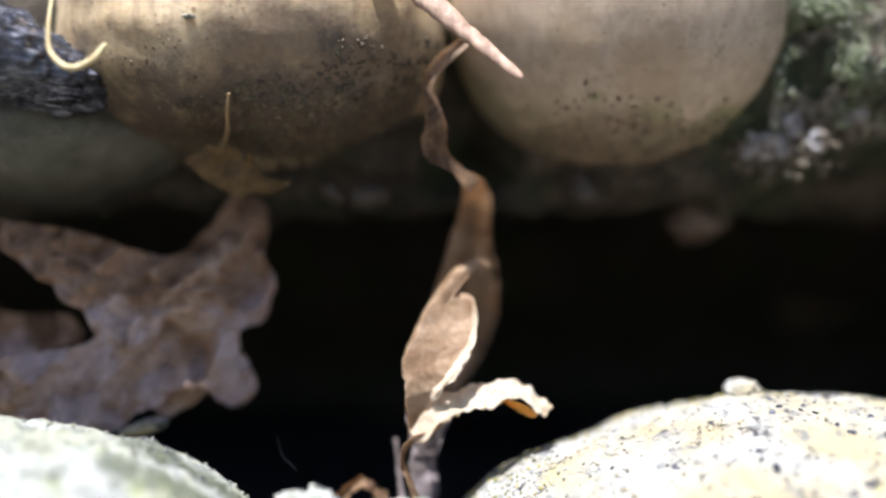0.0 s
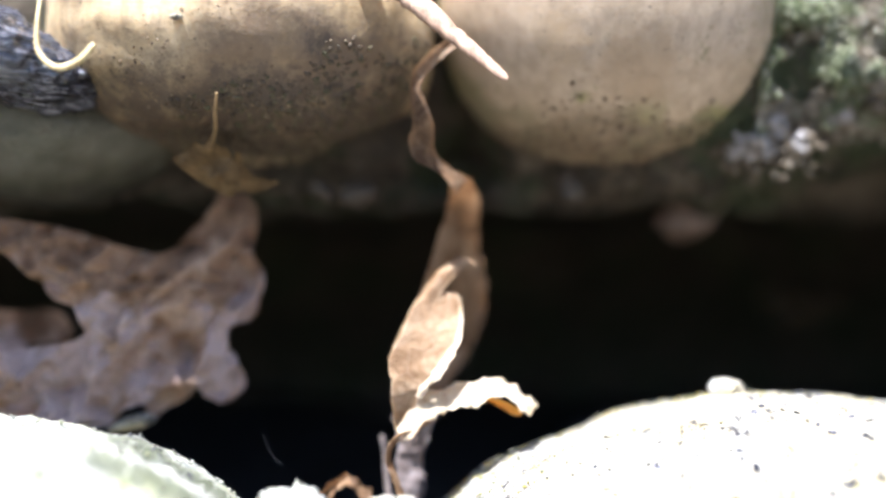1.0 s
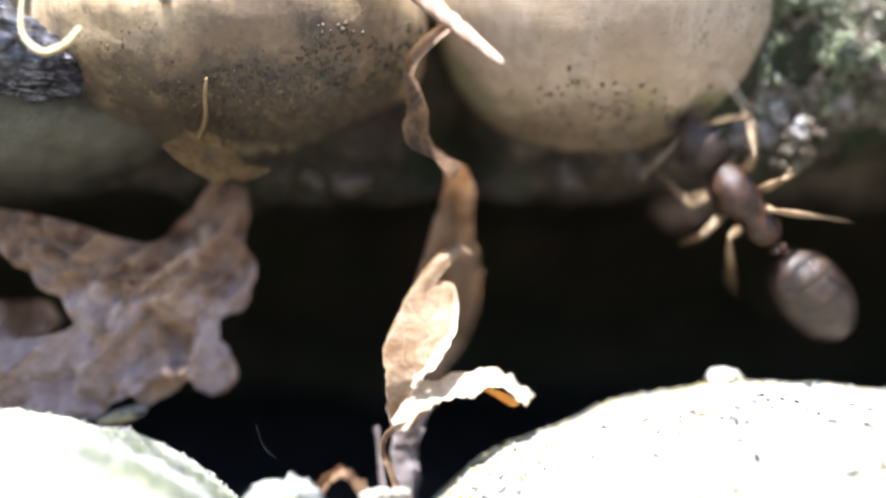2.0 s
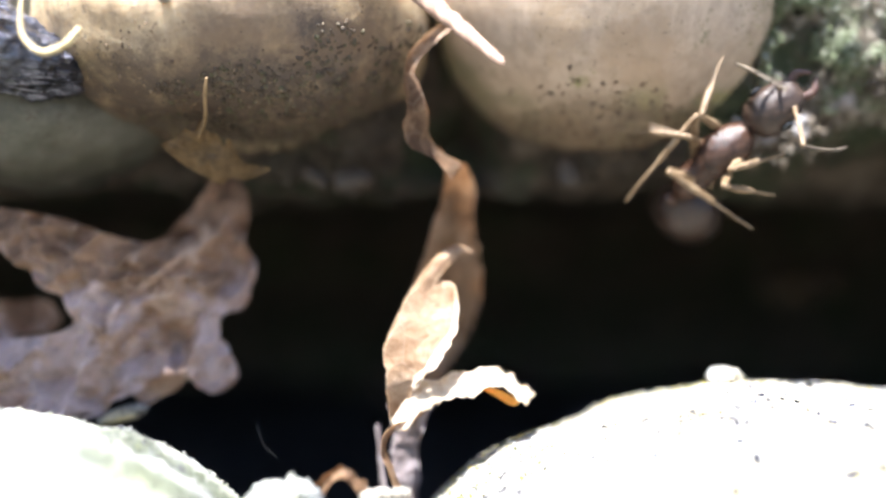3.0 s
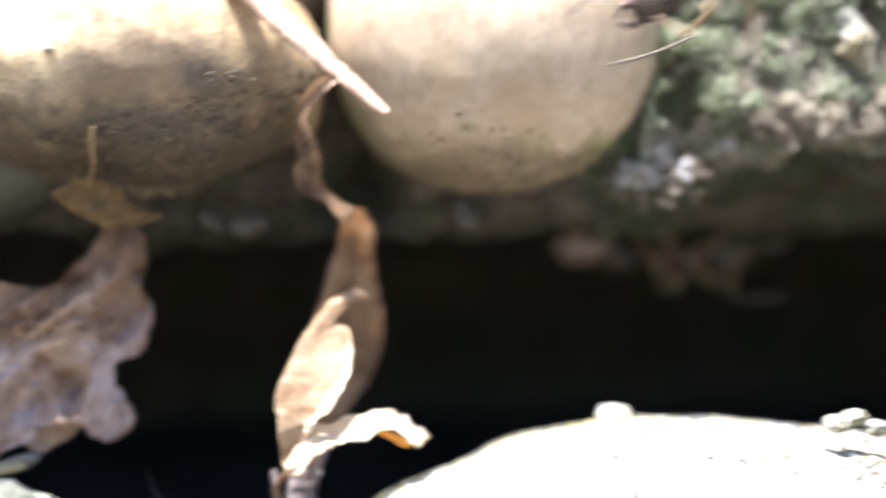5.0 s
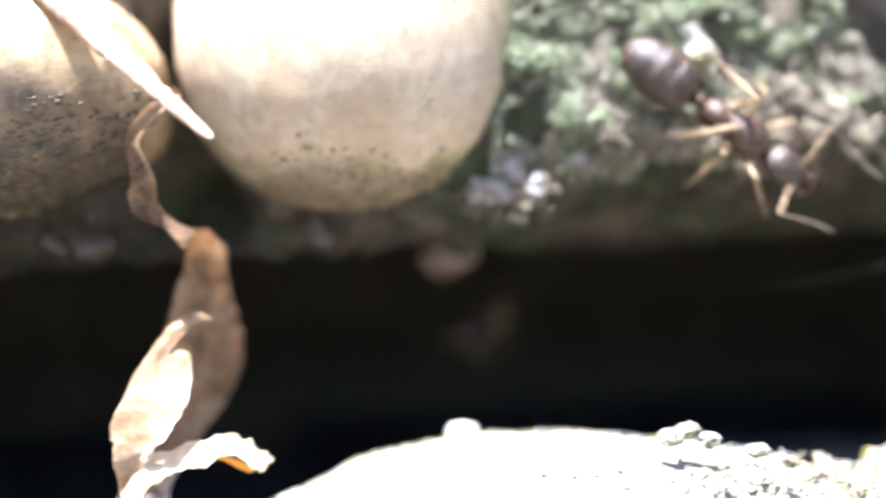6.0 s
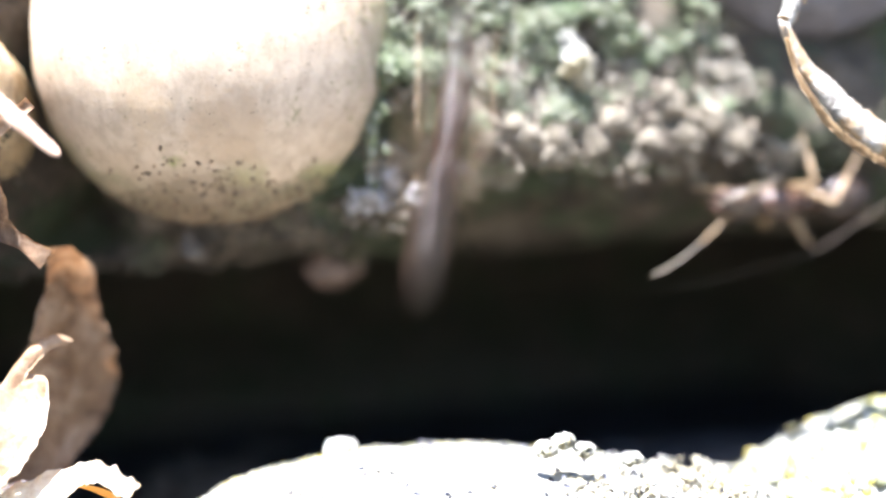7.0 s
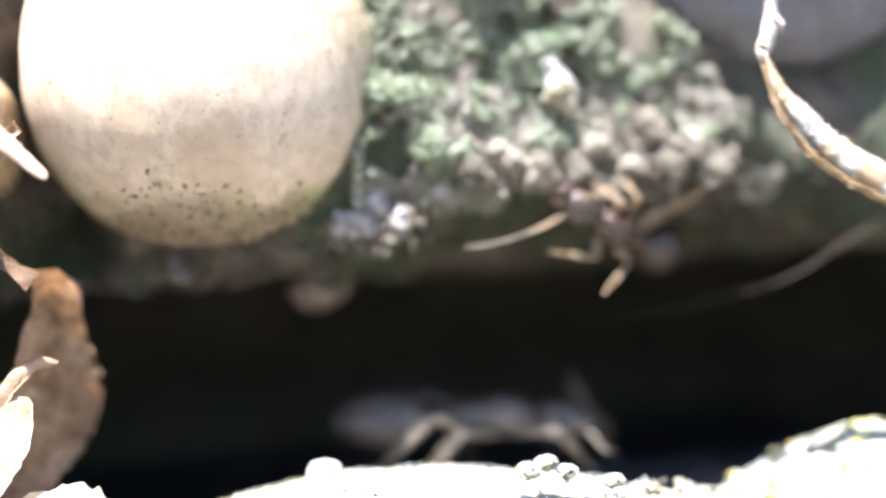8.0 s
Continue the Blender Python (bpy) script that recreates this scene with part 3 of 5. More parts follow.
for k, (at, r) in enumerate([((-3.22, 33.20, 16.46), 0.55), ((-4.63, 33.20, 16.54), 0.4), ((4.78, 34.00, 16.77), 0.5)]):
    stone("small_pebble", at, (r * 1.3, r, r * 0.9), 20 + k, STONE_DULL, "small dull pebble in the shaded mortar", "small pebbles", detail=4, rough=0.5, fine=0.2, scale=0.8, turn=(20 * k, 31 * k, 17 * k))
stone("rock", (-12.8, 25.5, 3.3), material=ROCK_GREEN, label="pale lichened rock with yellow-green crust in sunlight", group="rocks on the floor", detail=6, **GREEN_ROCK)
stone("rock", (11.9, 29.5, 3.0), material=ROCK_PALE, label="broad pale granite rock with dark grains in sunlight", group="rocks on the floor", detail=6, **PALE_ROCK)
stone("rock", (31.8, 29.5, 2.7), material=ROCK_CRUST, label="rough pale rock crusted with yellow lichen", group="rocks on the floor", detail=6, **CRUST_ROCK)


# ---- the charcoal lump ----
def build_charcoal():
    top = (-15.65, 28.70, 21.05)
    # Unseen left end is drawn out to shade the oak leaf
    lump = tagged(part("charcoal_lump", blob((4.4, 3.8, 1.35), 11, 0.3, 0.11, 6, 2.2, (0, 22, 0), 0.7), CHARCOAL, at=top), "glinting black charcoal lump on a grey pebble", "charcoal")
    base = Vector(top)
    rel = [Vector(p) - base for p in ((-12.09, 26.40, 22.23), (-12.02, 25.90, 20.78), (-11.86, 25.70, 20.01), (-11.25, 25.50, 19.53), (-10.66, 25.60, 19.75), (-10.25, 25.70, 20.25))]
    radii = (0.05, 0.06, 0.075, 0.09, 0.10, 0.08)
    fibre = part("curved_fibre", tube([(*p, r) for p, r in zip(rel, radii)], 36, 8, 3, 0.1), FIBRE, at=top)
    tagged(fibre, "pale yellow hooked plant fibre lying on charcoal", "fibre")


build_charcoal()


# ---- dry plant matter ----
def build_stick():
    a, b = Vector((1.76, 26.40, 19.39)), Vector((-4.00, 28.70, 24.73))
    rows = []
    for s, r in ((0, 0.06), (0.04, 0.16), (0.25, 0.28), (0.5, 0.39), (0.75, 0.44), (1, 0.52)):
        p = a.lerp(b, s)
        rows.append((p.x, p.y, p.z + 0.25 * s * s, r))
    part("wood_splinter", tube(rows, 60, 14, 5, 0.18, 0.6), STICK)
    tagged(bpy.data.objects["wood_splinter"], "pointed pale brown wood splinter leaning on a pebble", "stick")


build_stick()


def build_standing_leaf():
    foot = Vector((-1.46, 29.80, 5.49))
    leaf = holder("curled_dry_leaf", foot, "tan curled dry leaf on a thin twisted stalk", "leaf")

    def rel(rows):
        return [(*(Vector(p) - foot), *rest) for p, *rest in rows]

    stalk = [((0.30, 29.80, 21.43), 0.22, 0), ((-0.72, 29.50, 20.53), 0.26, 25), ((-1.13, 29.30, 19.67), 0.27, 40), ((-0.88, 29.40, 18.59), 0.42, 20), ((-0.85, 29.80, 17.63), 0.45, 10), ((-0.17, 30.00, 17.00), 0.3, 45), ((0.45, 30.20, 16.46), 0.42, 20)]
    part("stalk", strip(rel(stalk), 70, 10, 0.8, 2, 0.10, 0.2), LEAF_TAN, leaf, "brown twisted stalk")

    def pairs(rows):
        return [(Vector(p) - foot, Vector(q) - foot) for p, q in rows]

    blade = [((0.12, 31.50, 16.92), (0.84, 32.01, 16.97)), ((-0.00, 32.21, 15.93), (1.22, 33.86, 16.13)), ((-0.32, 32.12, 14.92), (1.15, 34.38, 15.09)), ((-0.60, 32.13, 14.02), (1.27, 34.94, 14.19)), ((-0.80, 32.14, 13.22), (1.48, 35.39, 13.03)), ((-1.05, 32.45, 12.20), (1.47, 35.84, 11.79)), ((-1.39, 32.45, 11.19), (1.07, 35.74, 10.68)), ((-1.66, 32.55, 10.17), (0.52, 35.10, 9.83)), ((-1.78, 32.55, 8.95), (-0.08, 33.92, 8.95)), ((-1.77, 32.45, 8.37), (-0.42, 33.07, 8.36))]
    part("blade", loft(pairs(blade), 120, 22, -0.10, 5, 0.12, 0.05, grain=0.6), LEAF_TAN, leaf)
    tail = [((-1.81, 30.90, 9.21), (-0.04, 31.40, 9.49)), ((-1.77, 31.00, 8.23), (-0.47, 31.40, 8.26)), ((-1.66, 31.00, 7.46), (-0.74, 31.40, 7.47)), ((-1.74, 31.00, 6.69), (-0.86, 31.40, 6.75)), ((-1.65, 30.90, 5.94), (-0.74, 31.30, 6.03)), ((-1.53, 30.80, 5.01), (-0.93, 31.20, 4.99)), ((-1.36, 30.40, 3.43), (-0.80, 30.70, 3.32)), ((-1.20, 30.20, 1.24), (-0.74, 30.40, 1.16))]
    part("tail", loft(pairs(tail), 70, 14, 0.15, 6, 0.14, 0.08), LEAF_SKYLIT, leaf, "pale lilac tail of the leaf, tinted as by skylight")
    panel = [((-0.52, 29.90, 13.01), (0.30, 29.90, 12.88)), ((-0.99, 29.52, 12.59), (0.41, 29.70, 12.63)), ((-1.31, 29.32, 12.10), (0.46, 29.50, 12.09)), ((-1.49, 29.12, 11.57), (0.42, 29.20, 11.51)), ((-1.77, 28.92, 11.07), (0.16, 29.00, 11.04)), ((-1.90, 28.82, 10.58), (-0.22, 28.80, 10.54)), ((-1.79, 28.72, 10.05), (-0.57, 28.80, 10.11)), ((-1.79, 28.72, 9.55), (-0.86, 28.90, 9.70)), ((-1.73, 29.00, 8.93), (-1.08, 29.00, 9.04)), ((-1.70, 29.10, 8.50), (-1.30, 29.10, 8.55))]
    part("leaf_flap", loft(pairs(panel), 110, 24, -0.08, 7, 0.05, 0.045, grain=0.8), LEAF_FLAP, leaf, "lighter crinkled flap of the leaf in front")
    lip = [((0.35, 29.85, 12.85), (0.44, 29.70, 12.72)), ((0.39, 29.60, 12.36), (0.49, 29.45, 12.37)), ((0.36, 29.30, 11.74), (0.51, 29.10, 11.66)), ((0.07, 29.00, 11.13), (0.34, 28.80, 11.11)), ((-0.36, 28.85, 10.57), (-0.04, 28.60, 10.53)), ((-0.79, 28.85, 10.00), (-0.50, 28.65, 9.95)), ((-1.01, 28.90, 9.63), (-0.82, 28.80, 9.54))]
    part("torn_rim", loft(pairs(lip), 80, 6, 0.2, 12, 0.05, 0.3), LEAF_PALE, leaf, "bright torn rim of the flap")
    roll = [((1.03, 30.80, 13.86), (0.88, 30.70, 13.71)), ((0.65, 30.60, 14.08), (0.53, 30.20, 13.68)), ((0.23, 30.50, 14.02), (0.19, 30.00, 13.42)), ((-0.15, 30.40, 13.79), (-0.11, 29.80, 13.05)), ((-0.53, 30.30, 13.38), (-0.37, 29.70, 12.69)), ((-0.90, 30.10, 12.82), (-0.59, 29.60, 12.18)), ((-1.27, 29.90, 12.27), (-0.81, 29.50, 11.70)), ((-1.52, 29.70, 11.73), (-1.02, 29.30, 11.25)), ((-1.76, 29.50, 11.19), (-1.31, 29.20, 10.78)), ((-1.93, 29.30, 10.70), (-1.52, 29.10, 10.36))]
    part("rolled_edge", loft(pairs(roll), 100, 14, 0.30, 8, 0.05, 0.06, out=(-0.3, -1, 0.5)), LEAF_FLAP, leaf, "broad rolled pale edge of the leaf")
    ribbon = [((-1.66, 28.95, 8.55), (-1.50, 28.75, 8.22)), ((-1.25, 29.05, 9.05), (-0.98, 28.70, 8.50)), ((-0.73, 29.25, 9.58), (-0.29, 28.75, 8.97)), ((-0.16, 29.45, 9.69), (0.16, 28.85, 9.22)), ((0.39, 29.65, 9.92), (0.61, 28.85, 9.35)), ((1.00, 29.75, 10.02), (1.11, 28.85, 9.39)), ((1.56, 29.85, 10.06), (1.55, 28.95, 9.51)), ((2.12, 29.85, 9.86), (1.98, 28.95, 9.48)), ((2.62, 29.85, 9.52), (2.39, 29.05, 9.17)), ((3.04, 29.75, 9.17), (2.68, 29.15, 8.87))]
    part("pale_strip", loft(pairs(ribbon), 120, 16, 0.10, 9, 0.12, 0.10, 0.05, (0, 0.1, 1)), LEAF_PALE, leaf, "arching strip of leaf, coloured white as in full sun")
    under = [((1.19, 29.05, 9.57), (1.20, 29.15, 9.48)), ((1.52, 29.05, 9.54), (1.50, 29.35, 9.32)), ((1.92, 29.05, 9.41), (1.83, 29.45, 9.11)), ((2.25, 29.15, 9.23), (2.13, 29.45, 8.92)), ((2.51, 29.25, 9.00), (2.34, 29.35, 8.87))]
    part("turned_underside", loft(pairs(under), 30, 6, 0.1, 10, 0.04, 0.05), LEAF_BACKLIT, leaf, "underside of the strip's tip, coloured orange like sun shining through")
    stem = [(*(-0.58, 29.20, 8.85), 0.10, 20), (*(-1.06, 28.90, 8.50), 0.14, 25), (*(-1.51, 28.80, 8.38), 0.16, 30), (*(-1.85, 28.80, 8.02), 0.15, 35), (*(-1.91, 28.85, 7.45), 0.15, 30), (*(-1.70, 28.90, 7.00), 0.16, 20), (*(-1.51, 29.00, 6.47), 0.17, 10), (*(-1.22, 29.10, 6.07), 0.18, 0), (*(-0.82, 29.20, 5.39), 0.18, 0)]
    part("curled_stem", strip([(*(Vector(q[:3]) - foot), *q[3:]) for q in stem], 80, 10, 1.5, 14, 0.05, 0.2), LEAF_FLAP, leaf, "thin curled stem of the leaf")
    side = [((-2.32, 31.20, 7.83), (-2.20, 31.15, 7.95)), ((-2.22, 31.20, 7.16), (-2.08, 31.15, 7.19)), ((-2.18, 31.10, 6.43), (-2.00, 31.00, 6.45)), ((-2.04, 30.90, 5.32), (-1.84, 30.80, 5.35))]
    part("side_shred", loft(pairs(side), 40, 6, 0.3, 15, 0.06, 0.1), LEAF_SKYLIT, leaf, "thin pale shred of the leaf")


build_standing_leaf()


def build_oak_leaf():
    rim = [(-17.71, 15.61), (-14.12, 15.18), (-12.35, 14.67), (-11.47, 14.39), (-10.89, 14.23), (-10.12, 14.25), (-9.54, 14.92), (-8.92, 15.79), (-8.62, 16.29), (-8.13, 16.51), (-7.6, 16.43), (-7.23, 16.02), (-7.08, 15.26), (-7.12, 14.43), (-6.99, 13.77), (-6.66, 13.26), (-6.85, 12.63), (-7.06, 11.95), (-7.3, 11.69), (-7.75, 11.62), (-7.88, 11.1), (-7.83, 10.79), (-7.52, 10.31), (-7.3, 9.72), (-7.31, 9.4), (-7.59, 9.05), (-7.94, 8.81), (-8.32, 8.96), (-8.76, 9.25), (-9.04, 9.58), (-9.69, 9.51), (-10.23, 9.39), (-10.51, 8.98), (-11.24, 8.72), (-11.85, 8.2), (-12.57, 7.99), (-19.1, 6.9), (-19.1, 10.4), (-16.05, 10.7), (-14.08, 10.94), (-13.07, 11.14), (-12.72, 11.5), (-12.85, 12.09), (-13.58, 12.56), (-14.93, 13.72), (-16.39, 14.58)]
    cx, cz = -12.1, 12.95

    def bend(x, z):
        fold = abs(fbm(Vector(((x - 0.8 * z) * 0.38, (x + z) * 0.2, 4)), 3))
        pucker = abs(fbm(Vector((x * 0.9, z * 1.1, 8)), 4))
        return 1.6 * fold + 0.7 * pucker + 0.25 * fbm(Vector((x * 2.2, z * 2.4, 2)), 3) + 0.03 * (x + 2) ** 2 + 0.09 * max(0, -x - 3) ** 2 + 0.16 * max(z, -1.0) + 0.10 * max(0, z - 0.5) ** 2 - 0.5

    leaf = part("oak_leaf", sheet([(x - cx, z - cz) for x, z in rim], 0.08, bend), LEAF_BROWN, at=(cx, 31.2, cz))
    for k, ends in enumerate([((-2.2, 1.6), (0.8, 0.1), (4.1, -2.6)), ((1.6, -0.4), (3.5, 1.2), (4.0, 2.5)), ((2.0, -0.7), (3.4, -0.4), (4.7, -0.3)), ((1.2, -0.4), (0.4, -2.2), (-0.6, -3.5))]):
        rows = [(x, bend(x, z) - 0.05, z, w) for (x, z), w in zip([tuple(q) for q in curve_points(ends, 14)], [0.07 - 0.004 * i for i in range(15)])]
        part("midrib" if k == 0 else "vein", tube(rows, 42, 8, k), LEAF_BROWN, leaf)
    tagged(bpy.data.objects["oak_leaf"], "brown lobed dead oak leaf wedged in the crevice", "leaf")
    shard = [(-20.72, 34.20, 12.32), (-15.83, 34.20, 11.98), (-14.77, 34.20, 12.02), (-14.30, 34.20, 11.47), (-14.64, 34.20, 10.83), (-15.83, 34.20, 10.61), (-20.72, 34.20, 9.76)]
    bx, bz = -17.0, 11.5
    tagged(part("leaf_scrap", sheet([(x - bx, z - bz) for x, y, z in shard], 0.1, lambda x, z: 0.5 * fbm(Vector((x, z, 9)), 4) - 0.3 * z), LEAF_BROWN, at=(bx, 34.2, bz)), "ochre brown leaf piece behind the oak leaf", "leaf")
    tuck = [(-11.06, 32.20, 9.37), (-10.00, 32.20, 9.45), (-8.99, 32.20, 9.57), (-9.33, 32.20, 9.01), (-10.00, 32.20, 8.65), (-10.60, 32.20, 8.37), (-10.94, 32.20, 8.71)]
    tx, tz = -9.0, 9.0
    tagged(part("leaf_scrap", sheet([(x - tx, z - tz) for x, y, z in tuck], 0.08, lambda x, z: 0.3 * fbm(Vector((x, z, 3)), 4) - 0.4 * z), LEAF_BROWN, at=(tx, 32.2, tz)), "pale brown leaf piece tucked under the oak leaf", "leaf")
    scrap = [(-8.95, 29.00, 17.23), (-8.41, 29.00, 17.48), (-8.10, 29.00, 17.77), (-7.79, 29.00, 17.66), (-7.54, 29.00, 18.08), (-7.40, 29.00, 17.70), (-7.07, 29.00, 17.62), (-6.93, 29.00, 17.23), (-6.71, 29.00, 17.52), (-6.50, 29.00, 16.94), (-6.21, 29.00, 16.69), (-5.41, 29.00, 16.54), (-6.28, 29.00, 16.22), (-6.93, 29.00, 16.25), (-7.20, 29.00, 16.04), (-7.92, 29.00, 16.40), (-8.41, 29.00, 16.72)]
    sx, sz = -7.2, 17.0
    small = part("leaf_scrap", sheet([(x - sx, z - sz) for x, y, z in scrap], 0.07, lambda x, z: 0.4 * fbm(Vector((x, z, 5)), 4) - 0.75 * z), LEAF_OCHRE, at=(sx - 0.2, 29.7, sz + 0.07))
    part("stalk", tube([(*(Vector(p) - Vector((sx - 0.2, 29.7, sz + 0.07))), w) for p, w in (((-7.85, 29.30, 17.60), 0.08), ((-7.45, 28.50, 18.10), 0.07), ((-7.28, 27.80, 18.65), 0.065), ((-7.15, 27.50, 19.18), 0.04))], 20, 8, 2, 0.1), LEAF_OCHRE, small)
    tagged(small, "small ochre leaf scrap with a stalk on stained mortar", "leaf")


build_oak_leaf()


def build_root():
    rows = [(*(29.55, 34.80, 38.00), 0.3), (*(26.53, 30.00, 33.10), 0.33), (*(25.00, 27.60, 30.39), 0.34), (*(24.96, 26.80, 26.12), 0.30), (*(24.78, 26.60, 24.51), 0.30), (*(24.53, 26.50, 23.52), 0.36), (*(24.27, 26.40, 22.93), 0.26), (*(24.91, 26.40, 21.69), 0.32), (*(25.59, 26.30, 20.85), 0.48), (*(26.47, 26.20, 19.87), 0.57), (*(27.83, 26.20, 19.01), 0.62), (*(31.27, 26.40, 16.93), 0.64), (*(35.29, 27.00, 12.83), 0.6), (*(38.58, 28.50, 9.07), 0.5)]
    part("dry_root", tube(rows, 220, 20, 4, 0.18, 0.55), ROOT)
    bark = [((24.03, 26.10, 22.52), (24.06, 25.95, 22.52)), ((24.28, 26.00, 21.28), (24.41, 25.90, 21.37)), ((24.69, 25.95, 20.46), (24.82, 25.85, 20.63)), ((25.58, 25.95, 19.35), (25.71, 25.85, 19.54)), ((26.83, 25.95, 18.51), (26.92, 25.85, 18.72)), ((28.23, 25.95, 17.79), (28.32, 25.85, 18.02)), ((30.23, 26.00, 16.65), (30.29, 25.90, 16.88))]
    part("bark_strip", loft([(Vector(p), Vector(q)) for p, q in bark], 120, 8, 0.1, 21, 0.05, 0.12), BARK, bpy.data.objects["dry_root"], "orange bark peeling along the root")
    part("root_stub", tube([(*(24.15, 26.10, 23.15), 0.10), (*(23.84, 25.90, 23.18), 0.08), (*(23.66, 25.80, 23.11), 0.03)], 16, 8, 3, 0.3), ROOT, bpy.data.objects["dry_root"], "broken stub of a side root")
    part("root_stub", tube([(*(24.58, 26.10, 24.17), 0.12), (*(24.75, 26.00, 23.92), 0.12), (*(24.75, 26.00, 23.62), 0.05)], 16, 8, 4, 0.3), ROOT, bpy.data.objects["dry_root"], "broken stub of a side root")
    tagged(bpy.data.objects["dry_root"], "bleached crooked dry root hanging before the bank", "root")
    thin = [(22.18, 34.50, 14.07, 0.007), (24.47, 34.00, 14.31, 0.011), (26.77, 33.50, 14.79, 0.015), (29.21, 33.20, 15.38, 0.021), (31.24, 33.00, 16.47, 0.029), (33.69, 33.00, 17.69, 0.035), (38.97, 33.00, 20.36, 0.038), (43.07, 34.00, 22.76, 0.035)]
    part("rootlet", tube(thin, 60, 8, 6, 0.15), ROOTLET)
    tagged(bpy.data.objects["rootlet"], "thin pale rootlet arching under the overhang", "root")


build_root()


# ---- moss, crust and crumbs ----
def scatter(name, material, count, seed, place, size, squash, label, category):
    """Very many small lumps as one object; place(rng) gives a point and the way out, or None."""
    rng = random.Random(seed)
    base = bmesh.new()
    bmesh.ops.create_icosphere(base, subdivisions=1, radius=1)
    shape = [v.co.copy() for v in base.verts]
    tris = [[v.index for v in f.verts] for f in base.faces]
    base.free()
    verts, faces = [], []
    tilt = 1.4 if name == "moss" else 0.7
    while count:
        found = place(rng)
        if not found:
            continue
        count -= 1
        p, n = found
        r = size(rng)
        turn = n.to_track_quat("Z", "Y").to_matrix() @ Euler((rng.uniform(-tilt, tilt), rng.uniform(-tilt, tilt), rng.uniform(0, 6.3))).to_matrix()
        k = len(verts)
        for c in shape:
            w = 1 + rng.uniform(-0.4, 0.4)
            verts.append(tuple((p + turn @ Vector((c.x * r * w, c.y * r * w * rng.uniform(0.5, 1), c.z * r * squash * w))) * MM))
        faces += [[a + k for a in t] for t in tris]
    me = bpy.data.meshes.new(name)
    me.from_pydata(verts, [], faces)
    me.polygons.foreach_set("use_smooth", [not name.endswith(("grit", "crust", "crumbs"))] * len(me.polygons))
    me.materials.append(material)
    return tagged(new(name, me), label, category, kind="stuff")


def on_moss(rng):
    x, k = rng.uniform(11, 33), rng.uniform(26, 60)
    p, n = bank_point(x, k)
    if fbm(Vector((x * 0.7, p.z * 0.7, 2.2)), 4) + rng.uniform(-0.12, 0.12) < -0.06 + 0.12 * max(0, x - 19.5):
        return None
    cushion = abs(fbm(Vector((x * 0.55, p.z * 0.55, 1)), 1))
    if rng.random() > 0.4 + 1.8 * cushion:
        return None
    return p + n * (rng.triangular(-0.2, 0.5, 0) + 0.9 * cushion), n


def on_crust(rng):
    x, k = rng.uniform(11, 34), rng.triangular(30, 64, 58)
    p, n = bank_point(x, k)
    beside = max(0, 1 - abs(x - 14.5) / 3.5)
    if fbm(Vector((x * 0.45, p.z * 0.45, 7.7)), 4) < 0.08 + (0.05 if p.z > 23 else -0.35 * beside) + 0.08 * max(0, x - 22):
        return None
    return p + n * rng.uniform(0, 0.35), n


def on_lip(rng):
    x, k = rng.uniform(-22, 34), rng.uniform(56, 78)
    p, n = bank_point(x, k)
    return p + n * rng.uniform(-0.1, 0.25), n


scatter("moss", MOSS, 52000, 3, on_moss, lambda g: g.choice((0.015, 0.022, 0.03, 0.045, 0.065)), 2.8, "grey-green moss cushions on the sunlit mortar", "moss")
scatter("lichen_crust", CRUST, 24000, 4, on_crust, lambda g: g.choice((0.03, 0.04, 0.05, 0.07, 0.10)), 0.6, "whitish lichen crust along the edge of the bank", "lichen")
scatter("mortar_crumbs", MORTAR, 9000, 5, on_lip, lambda g: g.choice((0.04, 0.06, 0.09, 0.13, 0.18)), 0.8, "brown crumbs of mortar and soil under the overhang", "crumbs")


def on_stone(at, shape, keep, spread=0.05):
    """Places on a stone's skin; keep(p, n, rng) says where."""
    at = Vector(at)

    def place(rng):
        n = Vector((rng.gauss(0, 1), rng.gauss(0, 1), rng.gauss(0, 1))).normalized()
        if n.y > 0.4:
            return None
        p = blob_point(n, **shape)
        return (at + p + n * rng.uniform(-spread, spread), n) if keep(at + p, n, rng) else None

    return place


def clotted(scale, least, seed):
    return lambda p, n, rng: fbm(p * scale + Vector((seed, 0, 0)), 5) + rng.uniform(-0.15, 0.15) > least


def soiled(p, n, rng):
    """Soil splashed up from the crevice clings to the stone's hollow side."""
    return fbm(p * 0.45 + Vector((3, 0, 0)), 5) + rng.uniform(-0.25, 0.25) > 0.10 + 0.20 * (p.z - 20.0) and p.z < 24


scatter("soil_crumbs", SOIL_CRUMB, 3200, 21, on_stone((-7.5, 33.4, 22.0), CREAM, soiled), lambda g: g.choice((0.015, 0.02, 0.025, 0.03, 0.04, 0.07)), 0.35, "brown soil crumbs clinging under the cream pebble", "soil")
scatter("algae_specks", ALGAE, 4200, 22, on_stone((5.95, 34.2, 24.1), TAN, lambda p, n, rng: p.z < 28 and 9.2 + 2.2 * rng.random() ** 0.6 < p.x + 0.5 * fbm(p * 0.9, 3) or (p - Vector((4.7, 29.6, 19.4))).length < 0.5 + 0.5 * fbm(p * 1.2, 3) and rng.random() < 0.8, 0.02), lambda g: g.choice((0.015, 0.02, 0.03, 0.05)), 0.4, "olive green algae specks on the tan pebble", "algae")
